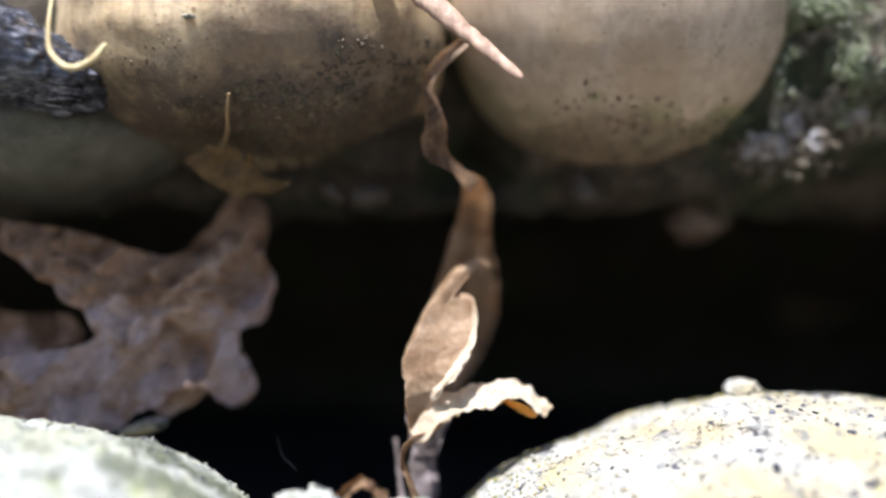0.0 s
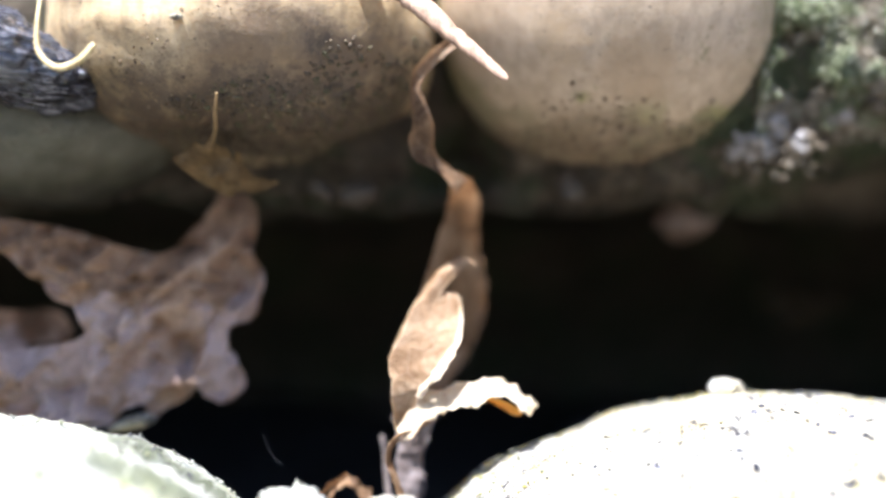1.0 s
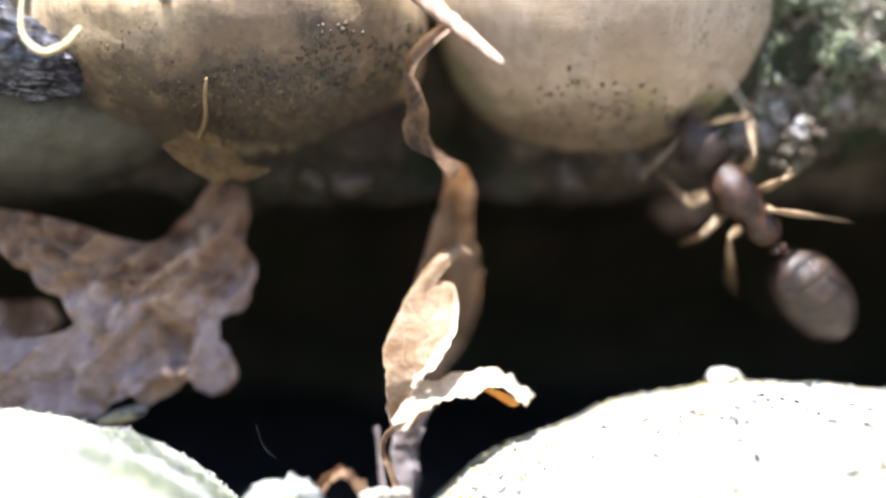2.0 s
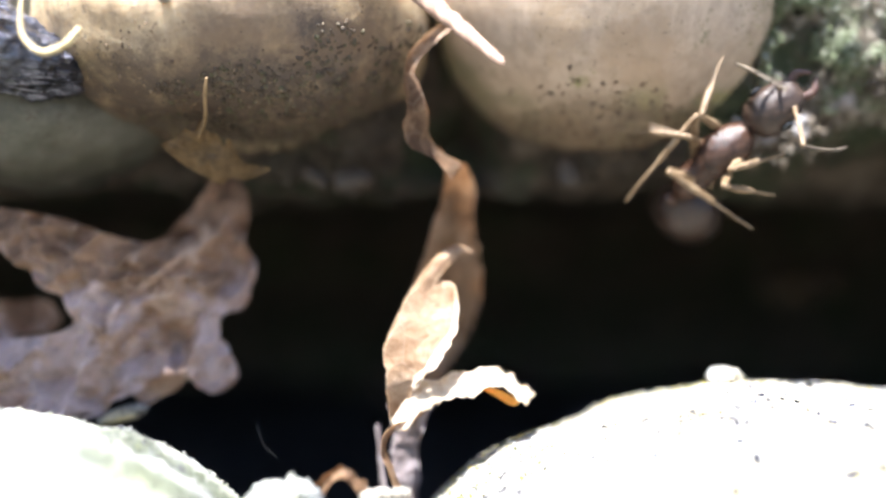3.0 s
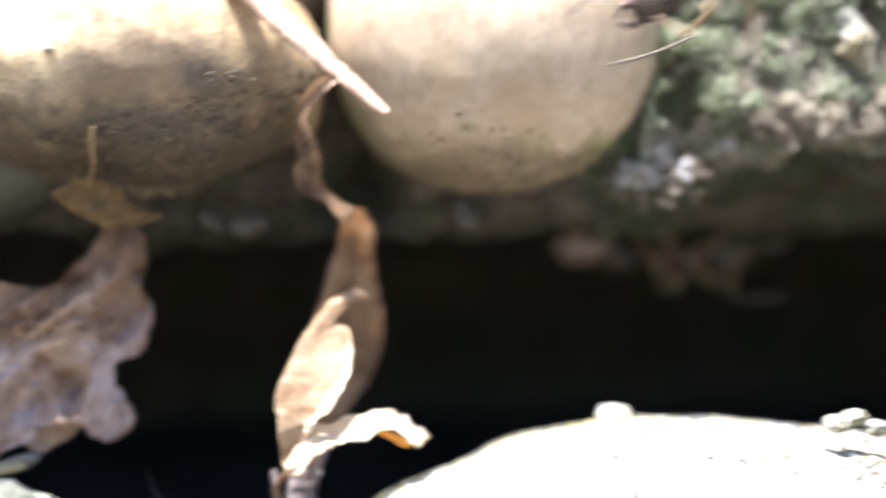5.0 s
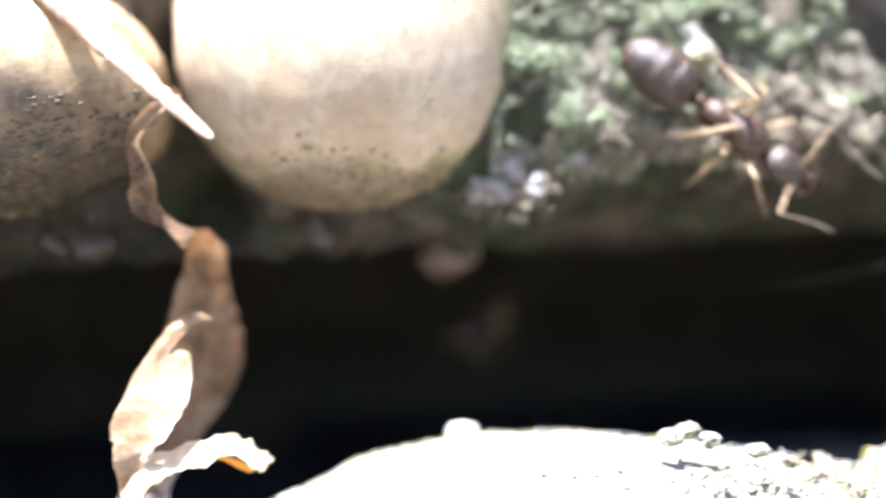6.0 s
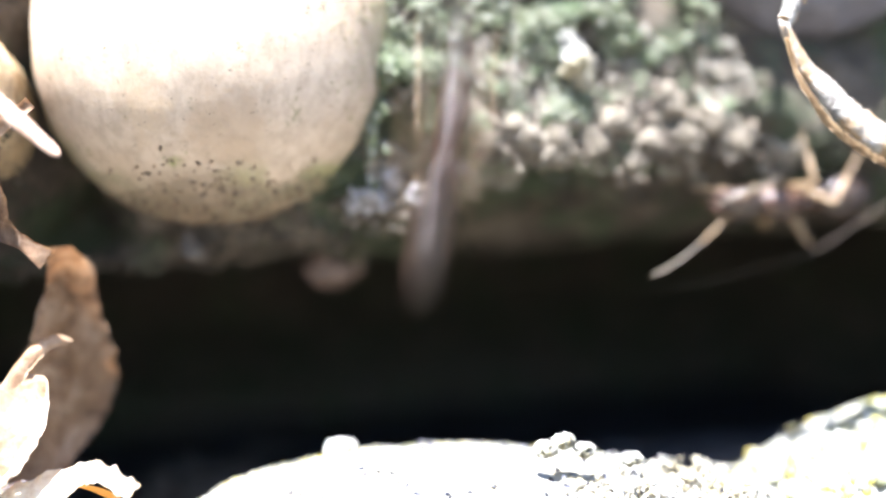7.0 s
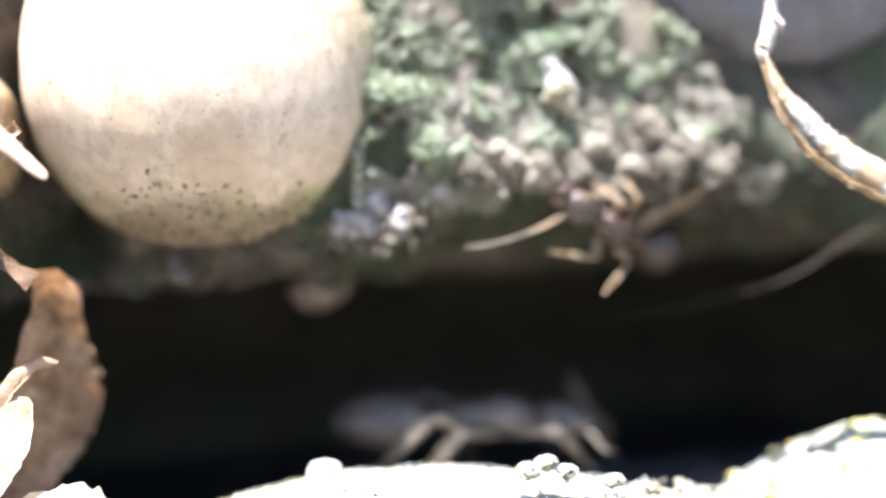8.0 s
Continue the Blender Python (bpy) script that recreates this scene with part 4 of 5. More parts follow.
scatter("soil_specks", SOIL_CRUMB, 150, 23, on_stone((5.95, 34.2, 24.1), TAN, lambda p, n, rng: p.z < 22, 0.02), lambda g: g.choice((0.02, 0.025, 0.035, 0.06)), 0.4, "fine brown soil specks on the tan pebble", "soil")
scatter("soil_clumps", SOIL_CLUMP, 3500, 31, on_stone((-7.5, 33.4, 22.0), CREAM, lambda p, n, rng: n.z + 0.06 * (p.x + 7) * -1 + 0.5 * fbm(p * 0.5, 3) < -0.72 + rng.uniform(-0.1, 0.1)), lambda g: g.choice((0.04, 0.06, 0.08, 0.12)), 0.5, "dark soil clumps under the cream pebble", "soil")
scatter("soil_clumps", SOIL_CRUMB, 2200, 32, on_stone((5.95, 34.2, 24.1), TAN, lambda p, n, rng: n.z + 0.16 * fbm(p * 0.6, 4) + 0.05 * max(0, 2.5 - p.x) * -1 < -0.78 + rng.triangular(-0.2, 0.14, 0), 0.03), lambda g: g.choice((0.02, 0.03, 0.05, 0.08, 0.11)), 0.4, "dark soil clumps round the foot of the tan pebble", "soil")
scatter("rock_grains", ROCK_GREEN, 4000, 24, on_stone((-12.8, 25.5, 3.3), GREEN_ROCK, lambda p, n, rng: n.z > 0.1 and p.x > -20), lambda g: g.choice((0.015, 0.025, 0.04, 0.06)), 0.8, "loose grains on the lichened rock", "grains")
scatter("rock_grains", ROCK_PALE, 4200, 25, on_stone((11.9, 29.5, 3.0), PALE_ROCK, lambda p, n, rng: n.z > 0.1), lambda g: g.choice((0.02, 0.03, 0.05, 0.08)), 0.7, "loose grains on the pale granite rock", "grains")
scatter("yellow_lichen", LICHEN_YELLOW, 5200, 26, on_stone((31.8, 29.5, 2.7), CRUST_ROCK, lambda p, n, rng: n.z > 0.2 and p.x < 32 and clotted(0.5, -0.05, 5)(p, n, rng), 0.12), lambda g: g.choice((0.04, 0.06, 0.1, 0.15, 0.26)), 0.8, "yellow and white lichen lumps on the rough rock", "lichen")
scatter("yellow_lichen", LICHEN_YELLOW, 2600, 29, on_stone((11.9, 29.5, 3.0), PALE_ROCK, lambda p, n, rng: 0.15 < n.z and p.y > 27 and (p.x < 3 or n.y > 0.05), 0.04), lambda g: g.choice((0.03, 0.045, 0.07)), 0.8, "fine yellow lichen grains on the granite rim", "lichen")
scatter("dark_grains", CHARCOAL, 420, 27, on_stone((11.9, 29.5, 3.0), PALE_ROCK, lambda p, n, rng: n.z > 0.1 and clotted(0.6, 0.30 - 0.03 * min(p.x - 6, 8), 2)(p, n, rng) and p.x > 3, 0.01), lambda g: g.choice((0.05, 0.08, 0.12, 0.18)), 0.4, "black mineral grains in the pale granite", "grains")
scatter("dark_grains", CHARCOAL, 420, 28, on_stone((-12.8, 25.5, 3.3), GREEN_ROCK, lambda p, n, rng: n.z > 0.1 and clotted(0.6, 0.2, 4)(p, n, rng), 0.01), lambda g: g.choice((0.03, 0.05, 0.07, 0.1)), 0.4, "black mineral grains in the lichened rock", "grains")


def on_rock_rim(rng):
    """The granular rim where the two right-hand rocks meet."""
    x = rng.uniform(15.5, 23)
    return Vector((x, rng.uniform(25.5, 30), 8.75 - 0.03 * (x - 18) ** 2 + rng.uniform(-0.7, 0.1))), Vector((0, 0, 1))


scatter("rock_grit", ROCK_PALE, 800, 6, on_rock_rim, lambda g: g.choice((0.05, 0.07, 0.1, 0.16)), 0.7, "pale grit lying between the sunlit rocks", "grit")
stone("crumb", (9.47, 30.40, 9.56), (0.55, 0.5, 0.42), 31, ROCK_PALE, "small white crumb on the pale rock", "crumbs on the rocks", detail=4, rough=0.4, fine=0.2, scale=0.9)
stone("crumb", (11.18, 30.40, 9.29), (0.5, 0.4, 0.25), 32, ROCK_PALE, "small flat crumb on the pale rock", "crumbs on the rocks", detail=4, rough=0.4, fine=0.2, scale=0.9)
for k, (at, q) in enumerate([((16.37, 27.20, 9.98), 0.32), ((15.64, 27.00, 9.81), 0.28), ((16.94, 27.00, 9.66), 0.26), ((18.34, 26.50, 9.32), 0.3)]):
    stone("crumb", at, (q * 1.3, q, q * 0.8), 33 + k, ROCK_CRUST, "jagged pale crumb on the sunlit rock", "crumbs on the rocks", detail=4, rough=0.7, fine=0.4, scale=1.2)
stone("stone_chip", (-4.49, 25.00, 6.94), (1.0, 0.8, 0.65), 41, ROCK_GREEN, "pale rough stone chip between the rocks", "chips", detail=5, rough=0.5, fine=0.45, scale=0.9)
stone("stone_chip", (-11.04, 31.20, 8.23), (0.9, 0.7, 0.28), 42, ROCK_PALE, "flat pale chip under the oak leaf", "chips", detail=4, rough=0.3, fine=0.1, turn=(0, -15, 0))


MORTAR_LUMPS = [((11.03, 32.60, 18.36), 0.59), ((11.89, 32.60, 18.85), 0.44), ((10.45, 32.60, 19.10), 0.29), ((12.75, 32.40, 18.30), 0.34), ((11.60, 32.50, 17.95), 0.30), ((16.85, 31.70, 19.97), 0.47), ((18.04, 31.70, 19.79), 0.59), ((19.38, 31.70, 20.11), 0.47), ((20.42, 31.70, 20.73), 0.47), ((16.35, 31.70, 20.60), 0.34),
                ((18.42, 31.70, 20.77), 0.40), ((22.50, 31.70, 21.44), 0.47), ((23.23, 31.70, 19.92), 0.53), ((24.32, 31.70, 20.65), 0.47), ((21.74, 31.70, 19.95), 0.40), ((25.22, 31.70, 19.87), 0.47), ((21.02, 31.70, 19.23), 0.29), ((15.37, 31.70, 20.11), 0.34), ((14.30, 32.70, 19.30), 0.40)]
for k, (at, q) in enumerate(MORTAR_LUMPS):
    stone("mortar_lump", at, (q * 1.1, q * 0.9, q * 0.85), 71 + k, LUMP_PALE if k < 5 or k > 17 else LUMP_TAN, "whitish knob of old mortar on the edge of the bank", "mortar knobs", detail=5, rough=0.9, fine=0.5, scale=1.9, turn=(23 * k, 41 * k, 17 * k))


def round_lumps(rng):
    at, q = rng.choice(MORTAR_LUMPS)
    n = Vector((rng.gauss(0, 1), -abs(rng.gauss(0.4, 0.8)), rng.gauss(0, 1))).normalized()
    return Vector(at) + Vector((rng.gauss(0, 0.55), rng.uniform(0.0, 0.8), rng.gauss(0, 0.42))) + n * q * 0.6, n


scatter("mortar_grit", LUMP_GRIT, 2600, 33, round_lumps, lambda g: g.choice((0.03, 0.05, 0.08, 0.11, 0.15, 0.2)), 0.7, "whitish grit crumbling from the edge of the bank", "grit")


def build_scraps():
    """Curled bits of dry leaf on the floor between the rocks."""
    a = [(*(-3.55, 25.50, 7.16), 0.25, 0), (*(-3.14, 25.40, 7.54), 0.3, 40), (*(-2.67, 25.40, 7.54), 0.3, 70), (*(-2.35, 25.50, 7.16), 0.25, 100), (*(-2.53, 25.60, 6.61), 0.2, 110)]
    for k, rows in enumerate((a,)):
        foot = Vector(rows[0][:3])
        ob = part("curled_scrap", strip([(*(Vector(q[:3]) - foot), *q[3:]) for q in rows], 40, 10, 1.2, 11 + k, 0.45, 0.5), LEAF_TAN, at=foot)
        tagged(ob, "curled brown scrap of dry leaf between the rocks", "leaf scrap", "curled scraps")


build_scraps()
for k, (at, q) in enumerate([((-2.09, 25.40, 7.00), 0.2), ((-1.76, 25.30, 7.09), 0.24), ((-1.47, 25.20, 7.15), 0.18), ((-1.20, 25.30, 7.18), 0.2), ((-1.83, 25.30, 6.70), 0.4), ((-1.33, 25.40, 6.67), 0.38)]):
    stone("crumb", at, (q * 1.2, q, q * 0.85), 61 + k, ROCK_PALE, "jagged pale crumb on the sunlit rock", "crumbs on the rocks", detail=4, rough=0.7, fine=0.45, scale=1.3)
stone("lichen_tuft", (18.90, 31.45, 22.95), (0.5, 0.4, 1.05), 51, ROCK_PALE, "white lichen tuft standing out of the moss", "tufts", detail=5, rough=1.1, fine=0.5, scale=1.4, turn=(0, -22, 0))
stone("crumb", (-8.20, 26.78, 21.34), (0.22, 0.16, 0.1), 52, ROCK_PALE, "tiny white crumb on the cream pebble", "crumbs on the rocks", detail=3, rough=0.4)
tagged(part("web_strand", tube([(*(-5.94, 29.00, 8.33), 0.004), (*(-5.74, 29.00, 7.70), 0.005), (*(-5.45, 29.00, 7.43), 0.006), (*(-5.34, 29.00, 7.31), 0.004)], 24, 6), SILK), "fine pale strand of spider silk over the dark gap", "silk")


# ---- ants ----
def profile(rows, sides=16, groove=()):
    """A body section turned about the x axis through rows of (x, height centre, half width, half height)."""
    bm = bmesh.new()
    rings = []
    for x, c, w, h in rows:
        rings.append([bm.verts.new((x, math.cos(2 * math.pi * j / sides) * w, c + math.sin(2 * math.pi * j / sides) * h)) for j in range(sides)])
    for i, (a, b) in enumerate(zip(rings, rings[1:])):
        for j in range(sides):
            f = bm.faces.new((a[j], b[j], b[(j + 1) % sides], a[(j + 1) % sides]))
            f.material_index = 1 if i in groove else 0
    bm.faces.new(rings[0])
    bm.faces.new(list(reversed(rings[-1])))
    bmesh.ops.recalc_face_normals(bm, faces=bm.faces[:])
    return bm


def limb(points):
    return tube([(*p[:3], p[3] * 0.80) for p in points], 8 * (len(points) - 1), 8, 1)


WALKING_PARTS = {}
# hip or feeler socket, place of the foot at rest, lengths of the two bones, way in which the joint bends; all for the left side
JOINTS = {
    "front": ((0.55, 0.30, -0.22), (1.75, 1.25, -0.80), 1.10, 1.55, (0.1, 0.5, 1.0)),
    "middle": ((0.05, 0.32, -0.24), (0.20, 1.90, -0.80), 1.15, 1.65, (0.0, 0.4, 1.0)),
    "hind": ((-0.45, 0.30, -0.22), (-1.95, 1.55, -0.80), 1.50, 2.50, (-0.1, 0.4, 1.0)),
    "feeler": ((2.08, 0.24, 0.06), (3.70, 1.05, 0.10), 1.30, 2.00, (-0.2, 1.0, 0.5)),
}


def build_ant(label, size, shell=ANT_DARK, trunk=ANT_BROWN, leg=ANT_LEG, whip=ANT_FEELER, jaw=ANT_JAW, band=ANT_BAND):
    """An ant that looks along +x, back up: body sections, six jointed legs and elbowed feelers."""
    ant = holder("ant", (0, 0, 0), label, "ant", "ants of the nest")
    z = size
    part("mesosoma", profile([(x * z, c * z, w * z, h * z) for x, c, w, h in ((-1.15, -0.05, 0.1, 0.12), (-1.05, 0, 0.28, 0.3), (-0.8, 0.02, 0.38, 0.42), (-0.45, 0.05, 0.38, 0.42), (-0.25, 0.05, 0.36, 0.38), (0.0, 0.12, 0.46, 0.48), (0.4, 0.12, 0.52, 0.52), (0.75, 0.05, 0.42, 0.42), (1.0, -0.03, 0.26, 0.28), (1.12, -0.05, 0.1, 0.12))]), trunk, ant)
    part("petiole", profile([(x * z, c * z, w * z, h * z) for x, c, w, h in ((-1.5, -0.1, 0.08, 0.08), (-1.42, -0.02, 0.17, 0.2), (-1.3, 0.08, 0.2, 0.3), (-1.2, -0.02, 0.15, 0.16), (-1.08, -0.08, 0.09, 0.09))], 12), trunk, ant)
    rows = [(-0.15, -0.05, 0.1, 0.1)]
    steps = ((-0.25, 0.34), (-0.52, 0.62), (-0.82, 0.74), (-0.92, 0.755), (-0.95, 0.735), (-1.0, 0.745), (-1.35, 0.78), (-1.52, 0.765), (-1.55, 0.74), (-1.6, 0.74), (-1.9, 0.66), (-2.03, 0.62), (-2.06, 0.59), (-2.12, 0.57), (-2.32, 0.42), (-2.46, 0.26), (-2.55, 0.1))
    rows += [(x, 0.05, r, r * 0.92) for x, r in steps]
    part("gaster", profile([tuple(q * z for q in r) for r in rows], 20, groove=(4, 5, 8, 9, 12, 13)), [shell, band], ant, "dark shiny banded gaster", at=(-1.3 * z, 0, 0))
    head = part("head", profile([(x * z, c * z, w * z, h * z) for x, c, w, h in ((-0.02, 0, 0.14, 0.15), (0.06, 0, 0.36, 0.31), (0.28, 0.03, 0.51, 0.43), (0.65, 0.03, 0.53, 0.44), (0.98, -0.03, 0.44, 0.35), (1.2, -0.09, 0.32, 0.23), (1.3, -0.12, 0.16, 0.12))]), shell, ant, "dark shiny head", at=(1.08 * z, 0, -0.06 * z))
    for side in (1, -1):
        part("eye", blob((0.15 * z, 0.08 * z, 0.15 * z), 1, 0, 0, 3), ANT_EYE, head, at=(0.6 * z, side * 0.50 * z, 0.14 * z))
        part("mandible", limb([(0, 0, 0, 0.13 * z), (0.22 * z, side * 0.05 * z, -0.02 * z, 0.12 * z), (0.45 * z, -side * 0.16 * z, -0.05 * z, 0.04 * z)]), jaw, head, "reddish jaw", at=(1.2 * z, side * 0.22 * z, -0.14 * z))
        for which, (hip, foot, a, b, bend) in JOINTS.items():
            at = (hip[0] * z, side * hip[1] * z, hip[2] * z)
            if which == "feeler":
                upper = part("antenna", limb([(0, 0, 0, 0.06 * z), (0.5 * a * z, 0, 0.02 * z, 0.055 * z), (a * z, 0, 0, 0.065 * z)]), leg, ant, "amber feeler shaft", at=at)
                lower = part("feeler_tip", limb([(0, 0, 0, 0.05 * z), (0.4 * b * z, 0, 0.05 * z, 0.045 * z), (0.75 * b * z, 0, 0.03 * z, 0.055 * z), (b * z, 0, -0.06 * z, 0.035 * z)]), whip, upper, "pale grey whip of the feeler", at=(a * z, 0, 0))
            else:
                upper = part("leg", limb([(0, 0, 0, 0.15 * z), (0.16 * a * z, 0, 0, 0.10 * z), (0.5 * a * z, 0, 0.02 * z, 0.135 * z), (0.9 * a * z, 0, 0, 0.095 * z), (a * z, 0, 0, 0.09 * z)]), leg, ant, "amber jointed leg", at=at)
                lower = part("shin", limb([(0, 0, 0, 0.075 * z), (0.3 * b * z, 0, 0.01 * z, 0.105 * z), (0.52 * b * z, 0, 0, 0.08 * z), (0.56 * b * z, 0, 0, 0.05 * z), (0.8 * b * z, 0, 0.03 * z, 0.045 * z), (b * z, 0, 0, 0.03 * z)]), leg, upper, "amber shin and thin foot", at=(a * z, 0, 0))
            WALKING_PARTS.setdefault(ant, []).append((which, side, upper, lower, z))
    return ant


def aim(way, up, at):
    """A pose at a place, with its x axis along way."""
    x = Vector(way).normalized()
    y = Vector(up).cross(x)
    y = y.normalized() if y.length > 1e-4 else x.orthogonal().normalized()
    m = Matrix((x, y, x.cross(y))).transposed().to_4x4()
    m.translation = Vector(at) * MM
    return m


def reach(hip, foot, a, b, bend):
    """The joint of a two-bone limb that reaches from hip towards foot."""
    d = foot - hip
    far = min(max(d.length, abs(a - b) * 1.05 + 0.01), (a + b) * 0.995)
    way = d.normalized()
    along = (a * a - b * b + far * far) / (2 * far)
    out = (bend - way * bend.dot(way)).normalized()
    return hip + way * along + out * math.sqrt(max(a * a - along * along, 0)), hip + way * far


def between(rows, t):
    """The pose along rows of (seconds, pose) at t."""
    for (t0, m0), (t1, m1) in zip(rows, rows[1:]):
        if t <= t1:
            return m0.lerp(m1, max(0, min(1, (t - t0) / (t1 - t0))))
    return rows[-1][1]


def stance(p, ahead, up):
    """The pose of an ant at p (millimetres) that faces ahead with its back towards up."""
    a = Vector(ahead).normalized()
    u = Vector(up)
    u = (u - a * u.dot(a)).normalized()
    m = Matrix((a, u.cross(a), u)).transposed().to_4x4()
    m.translation = Vector(p) * MM
    return m


def stride(ant, rows, busy, seed, grips=(), tails=()):
    """Walks an ant along its rows: legs step while it is busy and else stand; grips are spells in which feet or feeler tips hold a place; tails turn the gaster."""
    rng = random.Random(seed)
    walk(ant, rows)
    for n, (which, side, upper, lower, z) in enumerate(WALKING_PARTS[ant]):
        hip, rest, a, b, bend = JOINTS[which]
        flip = Vector((1, side, 1))
        hip, rest, bend, a, b = Vector(hip) * flip * z, Vector(rest) * flip * z, Vector(bend) * flip, a * z, b * z
        feeler = which == "feeler"
        phase = rng.uniform(0, 6.28) if feeler else math.pi * (n % 2) + rng.uniform(-0.4, 0.4)
        first, second = [], []
        for i in range(0, 161):
            t = i / 20
            walking = any(t0 <= t <= t1 for t0, t1 in busy)
            if feeler:
                foot = rest + Vector((0.25 * math.sin(t * 9 + phase), 0.45 * math.sin(t * 13 + phase), 0.5 * math.cos(t * 11 + phase))) * z * (1 if walking else 0.35)
            else:
                swing = t * 19 + phase
                foot = rest + Vector((0.55 * math.sin(swing), 0, 0.35 * max(0, math.cos(swing)))) * z * (1 if walking else 0.12)
            for t0, t1, held in grips:
                if t0 <= t <= t1 and (which, side) in held:
                    foot = between(rows, t).inverted() @ (Vector(held[which, side]) * MM) / MM
            joint, tip = reach(hip, foot, a, b, bend)
            m = aim(joint - hip, bend, hip)
            first.append((t, m))
            second.append((t, aim(m.to_3x3().inverted() @ (tip - joint), (0, 0, 1), (a, 0, 0))))
        walk(upper, first)
        walk(lower, second)
    if tails:
        gaster = [c for c in ant.children if c.name.startswith("gaster")][0]
        at = gaster.location / MM
        walk(gaster, [(t, aim(-(between(rows, t).to_3x3().inverted() @ Vector(way)) if way else (1, 0, 0), (0, 0, 1), at)) for t, way in tails])


ANTS = [
    build_ant("brown ant with amber legs clinging below the tan pebble", 1.48),
    build_ant("brown ant in the dark under the overhang", 1.25),
    build_ant("dark ant climbing over pebble and moss", 1.3),
    build_ant("reddish brown ant hanging below the mossy edge", 1.34),
    build_ant("ant coloured silvery grey like sky sheen, walking on the shaded crevice floor", 1.75, ANT_SKY_SHEEN, ANT_SKY_SHEEN, ANT_FEELER, ANT_FEELER, ANT_DARK, ANT_SKY_SHEEN),
]


def motions():
    hang = (0, -0.8, -0.6)
    under = (0.2, -0.7, -0.65)
    front = (0, -1, 0.1)
    back = (-0.3, -0.9, 0.1)
    first, deep, climber, edge, floor_ant = ANTS
    rows = [
        (0.0, stance((27.83, 34.00, 12.33), (-1, 0, 0.1), hang)),
        (1.54, stance((24.51, 33.50, 12.77), (-1, 0, 0.1), hang)),
        (1.7, stance((13.85, 32.00, 14.22), (-1, 0, 0.2), hang)),
        (2.0, stance((10.34, 31.00, 15.56), (-0.6, 0, 0.8), hang)),
        (2.3, stance((9.35, 30.00, 16.63), (0.3, 0.1, 0.9), back)),
        (2.8, stance((8.89, 30.30, 16.86), (0.60, -0.50, 0.62), back)),
        (3.0, stance((9.03, 30.30, 16.92), (0.60, -0.50, 0.62), back)),
        (3.1, stance((9.92, 30.18, 17.23), (0.55, -0.5, 0.6), back)),
        (3.2, stance((10.39, 30.28, 18.00), (0.66, -0.3, 0.65), (-0.2, -0.9, 0))),
        (3.3, stance((11.51, 30.28, 18.43), (0.88, 0, 0.35), front)),
        (3.4, stance((14.15, 30.28, 17.58), (1, 0, 0.18), front)),
        (3.5, stance((14.50, 30.28, 17.20), (1, 0, 0.10), front)),
        (3.7, stance((14.42, 30.28, 17.16), (1, 0, 0.10), front)),
        (3.8, stance((14.30, 30.28, 20.36), (0.54, 0, 0.84), front)),
        (4.1, stance((14.18, 30.28, 20.20), (0.54, 0, 0.84), front)),
        (4.2, stance((15.94, 30.28, 20.23), (0.8, 0, 0.6), front)),
        (4.3, stance((19.16, 30.39, 22.13), (0.8, 0, 0.6), front)),
        (4.6, stance((28, 30.0, 38), (0.8, 0, 0.6), (0, -1, 0))),
        (8.0, stance((50, 30.0, 42), (1, 0, 0.1), (0, -1, 0))),
    ]
    stride(first, rows, [(1.2, 2.7), (3.05, 3.4), (3.7, 3.8), (4.1, 8.0)], 1, [
        (2.75, 3.05, {("front", 1): (9.18, 29.80, 20.30), ("middle", 1): (5.93, 30.80, 18.03), ("hind", 1): (6.25, 30.90, 15.58), ("front", -1): (11.18, 29.60, 17.10), ("middle", -1): (11.07, 30.20, 15.78), ("hind", -1): (10.39, 30.40, 14.66), ("feeler", 1): (9.47, 29.50, 20.06), ("feeler", -1): (13.07, 29.30, 17.20)}),
        (3.38, 3.72, {("hind", 1): (7.85, 31.10, 19.52), ("hind", -1): (12.27, 29.40, 14.90), ("middle", -1): (15.76, 29.60, 16.04), ("middle", 1): (13.15, 30.39, 19.87)}),
        (3.78, 4.12, {("hind", 1): (8.30, 31.10, 19.48), ("middle", 1): (10.57, 30.70, 22.42), ("hind", -1): (15.09, 29.36, 16.62)}),
    ], [(0.0, None), (2.0, None), (2.8, (0.52, 0.80, -0.22)), (3.05, (0.52, 0.80, -0.22)), (3.3, (-0.85, 0.2, -0.5)), (3.4, (-1, -0.1, -0.12)), (3.7, (-1, -0.1, -0.12)), (3.8, (-0.15, 0.80, -0.45)), (4.2, (-0.15, 0.80, -0.45)), (4.6, None), (8.0, None)])
